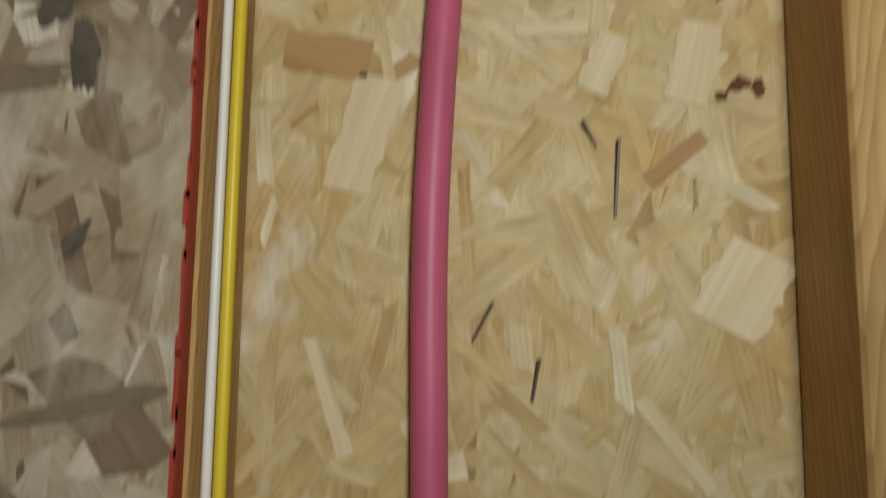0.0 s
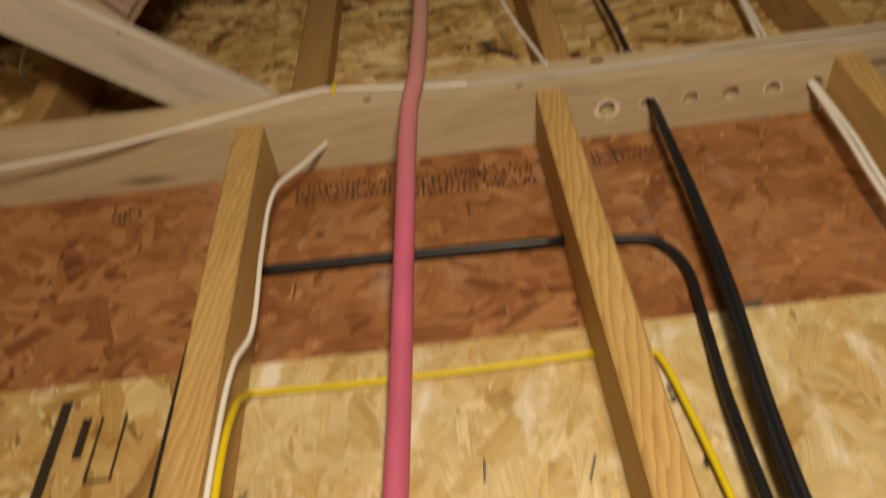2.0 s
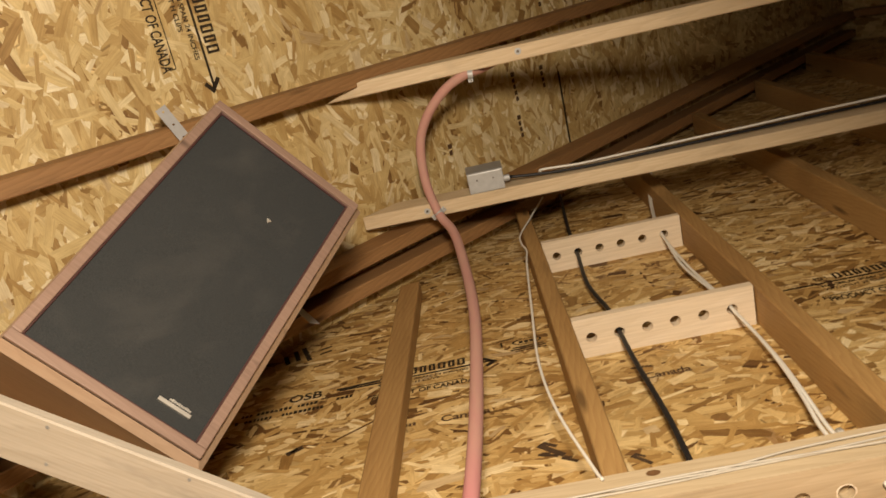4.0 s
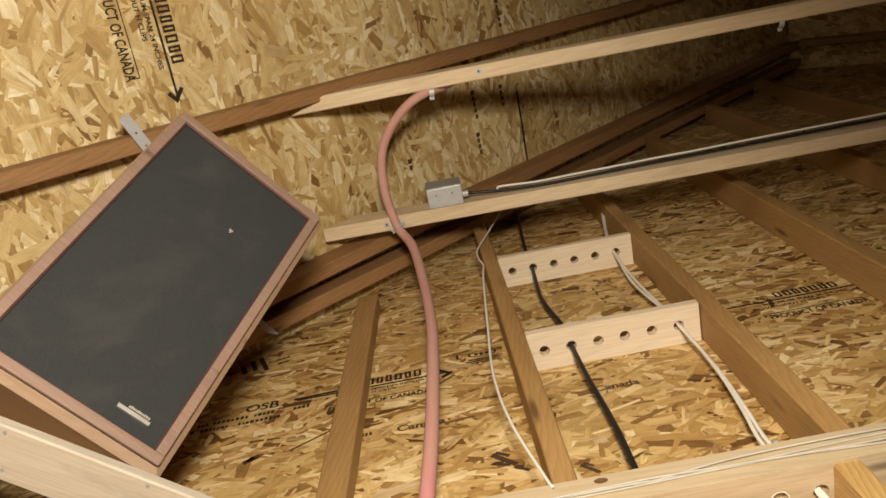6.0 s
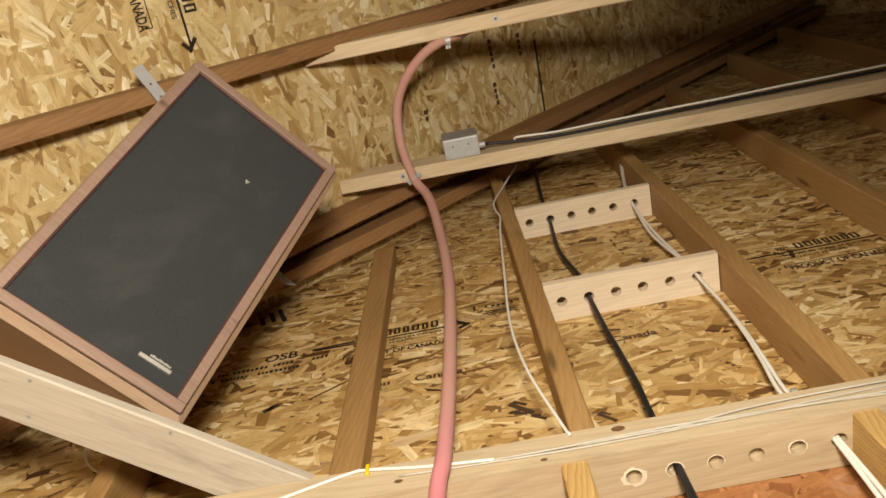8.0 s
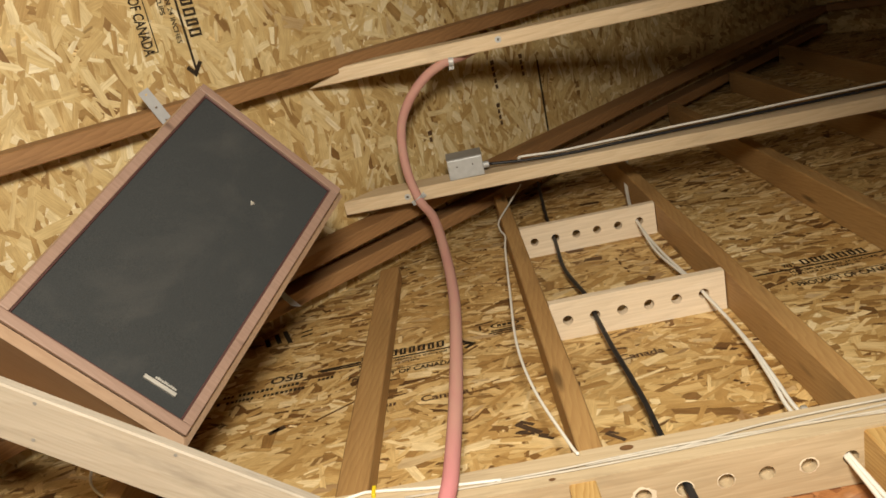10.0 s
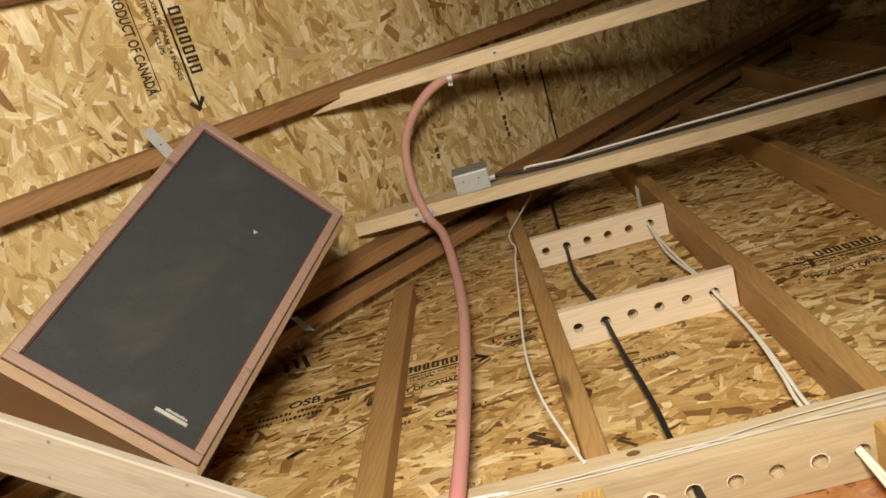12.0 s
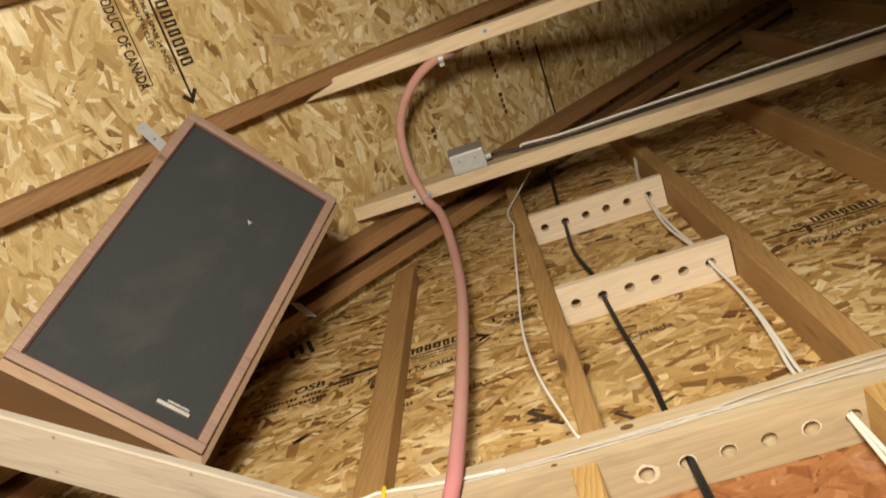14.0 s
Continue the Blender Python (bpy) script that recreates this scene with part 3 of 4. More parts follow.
bm = board_with_holes(XR - XL, W - F + 0.003, PLATE1 - PLATE0, [h - XL for h in HOLES], 0.0115)
plate = tagged(part("top_plate", bm, PLATE_PINE, m=Matrix.Translation((XL, F - 0.003, PLATE0))), "pale pine top plate drilled with six cable holes", "top plate")
rng = random.Random(5)
for hx, wide in ((0.390, 1.75), (0.448, 1.2), (0.506, 1.15), (0.621, 1.25)):
    e = bmesh.new()
    turn = [2 * math.pi * k / 20 for k in range(20)]
    inner = [e.verts.new((hx - XL + math.cos(a) * 0.0117, (W - F + 0.003) / 2 + math.sin(a) * 0.0117, -0.0006)) for a in turn]
    outer = [e.verts.new((v.co.x + math.cos(a) * r, v.co.y + math.sin(a) * r * 0.8, -0.0003)) for a, v in zip(turn, inner) for r in [0.0117 * (wide - 1) * rng.uniform(0.3, 1.0)]]
    for k in range(20):
        e.faces.new((inner[k], inner[(k + 1) % 20], outer[(k + 1) % 20], outer[k]))
    part("torn_rim", e, TORN, plate, "pale torn wood round the hole")
for kx, kz, r in ((0.385, 0.052, 0.008), (-0.62, 0.03, 0.006), (0.06, 0.022, 0.005), (0.27, 0.012, 0.004), (0.95, 0.035, 0.006)):
    e = bmesh.new()
    bmesh.ops.create_circle(e, cap_ends=True, segments=14, radius=r, matrix=Matrix.Translation((kx - XL, -0.0005, kz)) @ pose(0, 0, 0, 90) @ Matrix.Diagonal((1.3, 0.8, 1, 1)))
    part("knot", e, KNOT, plate, "dark knot")
tagged(part("plate_packing", box(0.37, 0.70, F + 0.004, W - 0.004, PLATE0 + 0.014, PLATE1 - 0.004), PLATE_PINE), "pale pine packing inside the drilled plate", "packing")
timber("bottom_plate", (XL, MID, 0.019), (XR, MID, 0.019), D, 0.038, STUD, "pine bottom plate on the concrete floor", "bottom plate", face=(0, 0, 1))
timber("spacer_block", (0.329, MID, 1.665), (0.696, MID, 1.665), D + 0.006, 0.038, WHITE_PINE, "whitish pine block between two studs", "wood block", "cable blocks", face=(0, 0, 1))

# ---- framing: gable ----
RAKE = RAFT - 0.024   # z - x of the gable studs' tops
for x, w in ((0.336, 0.038), (0.746, 0.038), (1.142, 0.038), (1.55, 0.038), (1.96, 0.038), (-0.44, 0.038), (-0.83, 0.038)):
    timber("gable_stud", (x, MID, PLATE1 + 0.001), (x, MID, x + RAKE), w, D, STUD_BROWN, "brown aged pine gable stud on the top plate", "wall stud", "gable studs")
timber("gable_stud", (-0.042, W - 0.0225, PLATE1 + 0.001), (-0.018, W - 0.0225, -0.018 + RAKE), 0.054, 0.043, STUD_BROWN, "brown pine gable stud leaning slightly, beside the pink pipe", "wall stud", "gable studs")
n = Vector((-1, 0, 1))
p0 = Vector((XL + 0.03, 0.438, XL + 0.03 + (RAFT + ROOF) / 2))
p1 = Vector((mid - 0.02, 0.474, mid - 0.02 + (RAFT + ROOF) / 2))
timber("gable_rafter", p0, p1, 0.038, (ROOF - RAFT) / R2 - 0.003, RAFTER, "brown aged pine rafter against the gable studs", "rafter", "rafters", face=n)
for z in (2.895, 3.405):
    bm = board_with_holes(0.369, W - F - 0.001, 0.019, [h - 0.3555 for h in HOLES], 0.0112)
    tagged(part("cable_block", bm, WHITE_PINE, m=Matrix.Translation((0.3555, F, z))), "whitish pine board with six bored cable holes, between gable studs", "wood block", "cable blocks")

# ---- framing: rafters and ties ----
YR = [0.372, -0.080] + [-0.475 - 0.406 * i for i in range(11)]
half = (RAFT + ROOF) / 2
for i, y in enumerate(YR):
    for side in (0, 1):
        xa, xb = (XL + 0.03, mid - 0.02) if not side else (XR - 0.03, mid + 0.02)
        za, zb = XL + 0.03 + half, mid - 0.02 + half
        timber("rafter", (xa, y, za), (xb, y, zb), 0.038, (ROOF - RAFT) / R2 - 0.003, RAFTER, "brown aged pine rafter under the roof sheathing", "rafter", "rafters", face=(1 if side else -1, 0, 1))
    ty = 0.297 if i == 0 else -0.058 if i == 1 else y
    x0 = (TIE + 0.0445 - RAFT + 0.004) if i else (TIE + 0.0445 - RAFT - 0.075)
    x0 -= 0.045 if i == 1 else 0
    x1 = XL + XR - x0
    skew = 0.022 if i == 0 else 0.0
    timber("collar_tie", (x0, ty + skew * x0, TIE + 0.0445), (x1, ty + skew * min(x1, 1.9), TIE + 0.0445), 0.038, 0.089, PALE, "pale pine tie running level between rafters", "collar tie", "collar ties", face=(0, 0, 1), cut0=1.0, cut1=-1.0, slant=-2.6 if i == 1 else 0.0)

# flat brace lying across the corner on the top plates
d = Vector((-0.793, -0.609, 0))
a = Vector((-0.100, 0.476, PLATE1 + 0.0105))
brace = timber("corner_brace", a, a + d * 1.42, 0.087, 0.019, BRACE, "whitish pine board lying flat across the corner", "brace", face=(0, 0, 1))

for x, y in ((-0.252, 0.315), (-0.439, 0.247), (-0.415, 0.192), (-0.60, 0.10)):
    e = bmesh.new()
    bmesh.ops.create_cone(e, cap_ends=True, segments=10, radius1=0.0030, radius2=0.0024, depth=0.0012, matrix=Matrix.Translation((x, y, PLATE1 + 0.0006)))
    e.transform(brace.matrix_basis.inverted())
    part("nail_head", e, GREY, brace)

# ---- interior panel on the lower wall ----
panel = tagged(new("wall_panel"), "dirty grey strand board panel screwed over the studs", "wall panel")
panel.matrix_world = wall_at(XL + 0.05, F - 0.0005, 0.1)
PW = -0.085 - XL - 0.05
part("board", box(0, PW - 0.0006, 0, 1.4345, 0.0005, 0.0115, 0.0008), OSB_PANEL, panel)
strands(panel, PW - 0.42, PW - 0.001, 0.80, 1.434, 900, 80, 40, 0.4, (0.05, 0.14), (0.012, 0.05), ST_PANEL, 4, lift=0.0115)
part("painted_edge", box(PW - 0.0006, PW + 0.0004, 0, 1.434, 0.0008, 0.0118), RED, panel, "red sprayed board edge")
rnd = random.Random(4)
bm = bmesh.new()
y = 0.02
while y < 1.43:
    w = rnd.uniform(0.001, 0.0036)
    hgt = rnd.uniform(0.008, 0.03)
    t = box(PW - w, PW, y, min(1.434, y + hgt), 0.0112, 0.0131)
    me = bpy.data.meshes.new("tmp")
    t.to_mesh(me)
    t.free()
    bm.from_mesh(me)
    bpy.data.meshes.remove(me)
    y += hgt * rnd.uniform(0.7, 1.1)
part("paint_overspray", bm, RED, panel, "ragged red paint along the board's edge")


# ---- grade stamps ----
def on_wall(ob, x, z):
    return x - XL, z - ob.matrix_basis.translation.z


def stamp(ob, x, y, k=1.0, s=1.0, lead=0.03, drop=1.0):
    """The printed grade stamp: an arrow line, the maker's hollow boxes above it and the words below."""
    v = s * drop
    marks([(x - lead, y, 0.31 * k + lead, 0.006, 0), (x - 0.02, y - 0.082 * v, 0.28 * k * s, 0.0025, 0), (x - 0.02, y - 0.098 * v, 0.0025, 0.018 * v, 0), (x - 0.02 + 0.28 * k * s, y - 0.098 * v, 0.0025, 0.018 * v, 0)], ob)
    marks([(x + 0.31 * k, y + 0.004, 0.030, 0.010, 140), (x + 0.31 * k, y + 0.006, 0.030, 0.010, 220)], ob, "arrow_head")
    lettering("7/16", 0.030 * s, Matrix.Translation((x, y + 0.014, 0.0014)), ob, stretch=0.7)
    wx = x + 0.052 * s
    for w in (0.020, 0.019, 0.017, 0.017, 0.020, 0.017, 0.020):
        t, h = 0.0066 * s, 0.034 * s
        marks([(wx, y + 0.013, t, h, 0), (wx + w * s - t, y + 0.013, t, h, 0), (wx + t, y + 0.013, w * s - 2 * t, t * 0.8, 0), (wx + t, y + 0.013 + h - t * 0.8, w * s - 2 * t, t * 0.8, 0)], ob, "maker_mark")
        wx += (w + 0.0065) * s
    lettering("MAXIMUM SPAN 24 INCHES", 0.0185 * v, Matrix.Translation((x, y - 0.024 * v, 0.0014)), ob, stretch=1 / drop)
    lettering("WITHOUT H CLIPS", 0.0185 * v, Matrix.Translation((x, y - 0.046 * v, 0.0014)), ob, stretch=1 / drop)
    lettering("PRODUCT OF CANADA", 0.038 * v, Matrix.Translation((x - 0.012, y - 0.116 * v, 0.0014)), ob, stretch=0.62 / drop)


def word(x, y, n, ob=None):
    """A word too faint to read, as small plain bars."""
    for i in range(n):
        u, v = x + 0.020 * i, y + 0.0015 * i
        marks([(u, v, 0.0145, 0.013 if i else 0.018, 0)], ob or gable, "word_mark", FADED)


def on_roof(x, y):
    return y - YB, (x - XL) * R2


rx_, ry_ = on_roof(-0.330, -0.43)
stamp(roof_left, rx_, ry_, 0.92, 0.92)
for x, y, ln, h in ((0.565, 0.10, 0.26, 0.010), (0.535, -0.22, 0.12, 0.030), (0.50, 0.06, 0.10, 0.022), (0.395, 0.05, 0.11, 0.026), (0.39, 0.19, 0.10, 0.030), (0.155, 0.19, 0.035, 0.028)):
    rx_, ry_ = on_roof(x, y)
    if h < 0.015:
        marks([(rx_, ry_, ln, h, 0)], roof_left)
    else:
        word(rx_, ry_, max(2, int(ln / 0.022)), roof_left)
gx, gz = on_wall(gable, 0.905, 3.018)
stamp(gable, gx, gz, 0.9, 0.86, 0.075, 0.9)
gx, gz = on_wall(gable, -0.078, 2.966)
stamp(gable, gx, gz, 0.84, 0.88, 0.09, 0.72)
gx, gz = on_wall(gable, -0.285, 2.957)
lettering("OSB", 0.042, Matrix.Translation((gx, gz, 0.0014)), gable)
rng = random.Random(3)


def fine_print(ob, x, y, length, height, tilt, material=INK, pitch=0.0105, z=0.0013):
    """A line of print too small to read, as short uneven bars."""
    u = 0.0
    while u < length:
        w = pitch * rng.uniform(0.45, 0.8)
        if rng.random() < 0.86:
            marks([(x + u, y + u * tilt, w, height * rng.uniform(0.75, 1.0), 0)], ob, "print_mark", material, z)
        u += w + pitch * 0.28


fine_print(gable, gx - 0.10, gz - 0.030, 0.17, 0.013, 0.02)
fine_print(gable, gx - 0.12, gz - 0.055, 0.21, 0.012, 0.02)
fine_print(gable, gx + 0.115, gz - 0.028, 0.03, 0.012, 0.0)
marks([(gx + 0.11, gz + 0.014, 0.10, 0.008, 3)], gable)
gx, gz = on_wall(gable, 0.463, 2.766)
lettering("Canada", 0.030, Matrix.Translation((gx, gz, 0.0014)), gable, FADED, stretch=1.0)
gx, gz = on_wall(gable, 0.062, 2.756)
lettering("Canada", 0.030, Matrix.Translation((gx, gz, 0.0014)), gable, FADED, stretch=1.1)
fine_print(gable, gx - 0.11, gz + 0.006, 0.06, 0.012, 0.0, FADED)
gx, gz = on_wall(gable, 0.26, 3.03)
bm = bmesh.new()
ring = [[bm.verts.new((gx + math.cos(a) * 0.034 * k, gz + math.sin(a) * 0.015 * k, 0.0014)) for a in [2 * math.pi * i / 24 for i in range(24)]] for k in (1.0, 0.84)]
for i in range(24):
    bm.faces.new((ring[0][i], ring[0][(i + 1) % 24], ring[1][(i + 1) % 24], ring[1][i]))
part("oval_mark", bm, INK, gable)
marks([(gx - 0.018 + 0.012 * i, gz - 0.005, 0.009, 0.010, 0) for i in range(3)] + [(gx - 0.06, gz - 0.010, 0.004, 0.024, 0), (gx - 0.034, gz - 0.027, 0.07, 0.005, 2), (gx - 0.04, gz - 0.036, 0.08, 0.005, 2), (gx - 0.03, gz - 0.045, 0.07, 0.004, 2)], gable)
gx, gz = on_wall(gable, -0.275, 3.16)
marks([(gx, gz, 0.012, 0.085, 20), (gx + 0.03, gz + 0.02, 0.03, 0.007, 20), (gx + 0.028, gz + 0.045, 0.03, 0.007, 20), (gx - 0.03, gz + 0.01, 0.012, 0.06, 18), (gx - 0.055, gz, 0.012, 0.05, 18)], gable)
for x, z, ln, w, a in ((0.262, 2.612, 0.058, 0.012, -46), (0.250, 2.585, 0.035, 0.007, -20), (0.285, 2.565, 0.030, 0.007, -35), (0.400, 2.535, 0.040, 0.008, -48), (-0.225, 2.74, 0.035, 0.014, 30)):
    gx, gz = on_wall(gable, x, z)
    marks([(gx - ln / 2, gz, ln, w, a), (gx - ln / 3, gz + w * 0.5, ln * 0.5, w * 0.7, a + 9)], gable, "bark_chip", BARK)
gx, gz = on_wall(wall_low, -0.290, 1.672)
up = pose(0, 0, 0, 0, 0, 90)
lettering("OSB", 0.040, Matrix.Translation((gx + 0.012, gz - 0.006, 0.0019)) @ up, wall_low, spacing=1.35)
marks([(gx + 0.0, gz + 0.115, 0.012, 0.15, 0)], wall_low, z=0.0018)
lettering("EXTERIOR BOND", 0.0165, Matrix.Translation((gx + 0.068, gz - 0.085, 0.0019)) @ up, wall_low, stretch=1.15, spacing=1.15)
for o, ln in ((0.018, 0.105), (0.036, 0.085)):
    u = 0.0
    while u < ln:
        w = 0.0085 * rng.uniform(0.5, 0.85)
        if rng.random() < 0.88:
            marks([(gx + o, gz - 0.085 + u, 0.0115 * rng.uniform(0.8, 1.0), w, 0)], wall_low, z=0.0018)
        u += w + 0.0026
marks([(gx + 0.07, gz + 0.085, 0.012, 0.02, 0), (gx + 0.03, gz + 0.19, 0.010, 0.05, 0), (gx + 0.05, gz + 0.16, 0.003, 0.08, 0), (gx + 0.076, gz + 0.16, 0.003, 0.08, 0), (gx + 0.05, gz + 0.16, 0.026, 0.003, 0)], wall_low, z=0.0018)
px_, pz_ = on_wall(wall_band, -0.055, 2.222)
rng = random.Random(21)
for x0, x1, rows in ((0.0, 0.135, 3), (0.155, 0.330, 4), (0.415, 0.50, 2), (-0.26, -0.22, 3)):
    for r in range(rows):
        z0, x = pz_ + 0.042 - 0.0135 * r, px_ + x0
        marks([(x, z0 - 0.002, x1 - x0, 0.0011, 0)], wall_band, "faded_print", FADED, 0.0013)
        while x < px_ + x1:
            if rng.random() < 0.82:
                marks([(x, z0, rng.choice((0.0018, 0.0026, 0.004)), rng.uniform(0.007, 0.0115), 0)], wall_band, "faded_print", FADED, 0.0013)
            x += rng.uniform(0.0055, 0.0095)
marks([(px_ + 0.235, pz_ - 0.055, 0.0022, 0.030, 2), (px_ + 0.010, pz_ - 0.165, 0.0022, 0.026, -4), (px_ + 0.447, pz_ + 0.02, 0.003, 0.040, 8)], wall_band, "scratch", FADED, 0.0013)

# ---- pink pipe with its clamps ----
PIPE = [(0.050, 0.512, 0.9), (0.0485, 0.512, 1.10), (0.0465, 0.512, 1.25), (0.050, 0.512, 1.36), (0.058, 0.512, 1.49), (0.070, 0.510, 1.66), (0.084, 0.500, 1.86), (0.095, 0.475, 2.0), (0.107, 0.445, 2.15), (0.118, 0.425, 2.28), (0.131, 0.414, 2.345),
        (0.146, 0.410, 2.52), (0.157, 0.408, 2.74), (0.163, 0.400, 2.95), (0.155, 0.383, 3.17), (0.137, 0.345, 3.36), (0.105, 0.307, 3.437), (0.088, 0.215, 3.46), (0.098, 0.115, 3.47), (0.135, 0.045, 3.465), (0.192, -0.008, 3.460), (0.250, -0.034, 3.458), (0.290, -0.0355, 3.49), (0.33, -0.040, 3.545), (0.42, -0.056, 3.5545), (0.7, -0.060, 3.5545), (1.3, -0.058, 3.5545), (3.0, -0.058, 3.5545)]
pipe = tagged(new("pipe"), "pink plastic pipe, haze painted in towards the top, running up the wall", "pipe")
part("pipe_run", tube(PIPE, 0.0123, 16, 8), PINK, pipe, smooth=True)
for z, x, ln in ((1.12, 0.0483, 0.03), (1.19, 0.0473, 0.035), (1.50, 0.0590, 0.045), (1.585, 0.0650, 0.02), (1.90, 0.0868, 0.03)):
    y = 0.5035 if z < 1.7 else 0.487
    part("print_mark", box(x - 0.0080, x - 0.0050, y + 0.0002, y + 0.0022, z, z + ln), INK, pipe, "faded black print", m=Matrix.Identity(4))


def clamp(x, y, z, turn, size=1.0):
    c = tagged(new("pipe_clamp"), "small galvanised clamp holding the pink pipe", "pipe clamp", "pipe clamps")
    c.matrix_world = pose(x, y, z, 0, 0, turn) @ Matrix.Scale(size, 4)
    bm = bmesh.new()
    rings = []
    for k in range(13):
        a = math.pi * k / 12
        rings.append([bm.verts.new((u, math.cos(a) * r, 0.001 - math.sin(a) * r)) for u, r in ((-0.008, 0.0140), (0.008, 0.0140), (0.008, 0.0156), (-0.008, 0.0156))])
    for p, q in zip(rings, rings[1:]):
        for k in range(4):
            bm.faces.new((p[k], p[(k + 1) % 4], q[(k + 1) % 4], q[k]))
    bm.faces.new(rings[0])
    bm.faces.new(rings[-1][::-1])
    part("strap", bm, GALV, c)
    for s in (-1, 1):
        part("ear", box(-0.008, 0.008, min(s * 0.014, s * 0.026), max(s * 0.014, s * 0.026), 0.0005, 0.0022, 0.0004), GALV, c)
        e = bmesh.new()
        bmesh.ops.create_cone(e, cap_ends=True, segments=10, radius1=0.0042, radius2=0.0024, depth=0.003, matrix=Matrix.Translation((0, s * 0.0205, -0.001)) @ pose(0, 0, 0, 180))
        part("screw", e, GALV, c)


clamp(0.105, 0.306, TIE - 0.0125, 60, 0.85)
clamp(0.262, -0.032, TIE + 0.005, 5, 0.8)
clamp(1.187, -0.0355, TIE + 0.009, 2, 0.8)

for sx, sy, sz in ((0.391, -0.062, TIE), (0.075, 0.297, TIE)):
    e = bmesh.new()
    bmesh.ops.create_cone(e, cap_ends=True, segments=16, radius1=0.0085, radius2=0.0085, depth=0.0014, matrix=Matrix.Translation((sx, sy, sz - 0.0008)))
    sc = tagged(part("screw_washer", e, GALV), "flat steel screw head under a pine tie", "screw", "tie screws")
    e = bmesh.new()
    bmesh.ops.create_cone(e, cap_ends=True, segments=10, radius1=0.0035, radius2=0.0035, depth=0.0012, matrix=Matrix.Translation((sx, sy, sz - 0.0020)))
    part("screw_socket", e, STEEL, sc)

# ---- cables on the lower wall ----
cable("cable", [(-0.070, 0.437, 0.8), (-0.071, 0.436, 1.28), (-0.072, 0.437, 1.62), (-0.074, 0.439, 1.80), (-0.075, 0.452, 1.90), (-0.066, 0.466, 1.96), (-0.070, 0.469, 2.09), (-0.066, 0.470, 2.195), (-0.034, 0.474, 2.25), (0.004, 0.488, 2.33)], 0.0030, WHITE_PVC, "thin white cable running up a stud", "cables")
cable("cable", [(-0.062, 0.437, 0.8), (-0.0635, 0.436, 1.28), (-0.0635, 0.437, 1.62), (-0.068, 0.442, 1.78), (-0.074, 0.470, 1.86), (-0.078, 0.505, 1.902), (-0.064, 0.519, 1.915), (0.03, 0.5215, 1.914), (0.16, 0.5215, 1.915), (0.293, 0.519, 1.917)], 0.0037, YELLOW_PVC, "yellow cable along a stud and across the bay", "cables")
cable("cable", [(0.325, 0.512, 1.905), (0.342, 0.514, 1.908), (0.357, 0.515, 1.897), (0.368, 0.515, 1.82), (0.376, 0.515, 1.73), (0.376, 0.515, 1.67), (0.366, 0.515, 1.61), (0.345, 0.514, 1.57), (0.322, 0.512, 1.555)], 0.0037, YELLOW_PVC, "yellow cable hanging beside a stud", "cables")
cable("cable", [(-0.088, 0.516, 2.100), (0.08, 0.517, 2.098), (0.293, 0.516, 2.091)], 0.0066, BLACK_PVC, "thick black cable through two studs", "cables")
cable("cable", [(0.325, 0.515, 2.083), (0.36, 0.515, 2.081), (0.398, 0.515, 2.070), (0.420, 0.515, 2.022), (0.414, 0.514, 1.93), (0.404, 0.506, 1.84), (0.396, 0.490, 1.72), (0.394, 0.484, 1.65), (0.425, 0.482, 1.60), (0.47, 0.480, 1.48)], 0.0056, BLACK_PVC, "thick black cable bending down beside a stud", "cables")
# no wire here: a dark strip modelled for the shadow gap beside the stud
cable("cable", [(-0.1245, 0.4395, 1.0), (-0.1248, 0.4395, 1.40), (-0.1240, 0.4400, 1.62), (-0.1236, 0.4410, 1.80), (-0.1230, 0.4440, 1.93)], 0.0017, BLACK_PVC, "thin dark strip drawn as the shadow gap along a stud edge", "cables")
for s in (0.0, 0.008):
    cable("cable", [(0.451 + s * 0.1, 0.479, 2.36), (0.452 + s * 0.3, 0.479, 2.33), (0.447 + s * 0.6, 0.480, 2.12), (0.437 + s, 0.482, 1.96), (0.423 + s, 0.484, 1.81), (0.417 + s, 0.484, 1.70), (0.42 + s, 0.48, 1.64), (0.455 + s, 0.478, 1.55), (0.49 + s, 0.476, 1.42)], 0.0046, BLACK_PVC, "thick black cable dropping from the drilled top plate", "cables")
for s in (0.0, 0.009):
    cable("cable", [(0.672 + s * 0.4, 0.480, 2.44), (0.673 + s * 0.5, 0.480, 2.32), (0.668 + s, 0.481, 2.19), (0.660 + s, 0.482, 2.08), (0.655 + s, 0.484, 1.9), (0.652 + s, 0.484, 1.70), (0.65 + s, 0.484, 1.45)], 0.0036, WHITE_PVC, "white cable pair through the drilled top plate", "cables")

# ---- cables on the gable ----
cable("cable", [(0.452, 0.480, 2.36), (0.453, 0.480, 2.446), (0.456, 0.484, 2.54), (0.455, 0.487, 2.64), (0.450, 0.485, 2.755), (0.448, 0.481, 2.88), (0.449, 0.480, 2.95), (0.450, 0.486, 3.02), (0.435, 0.492, 3.20), (0.444, 0.482, 3.39), (0.447, 0.480, 3.50), (0.46, 0.48, 3.70), (0.48, 0.475, 3.95)], 0.0049, BLACK_PVC, "black cable threaded through the bored boards", "cables")
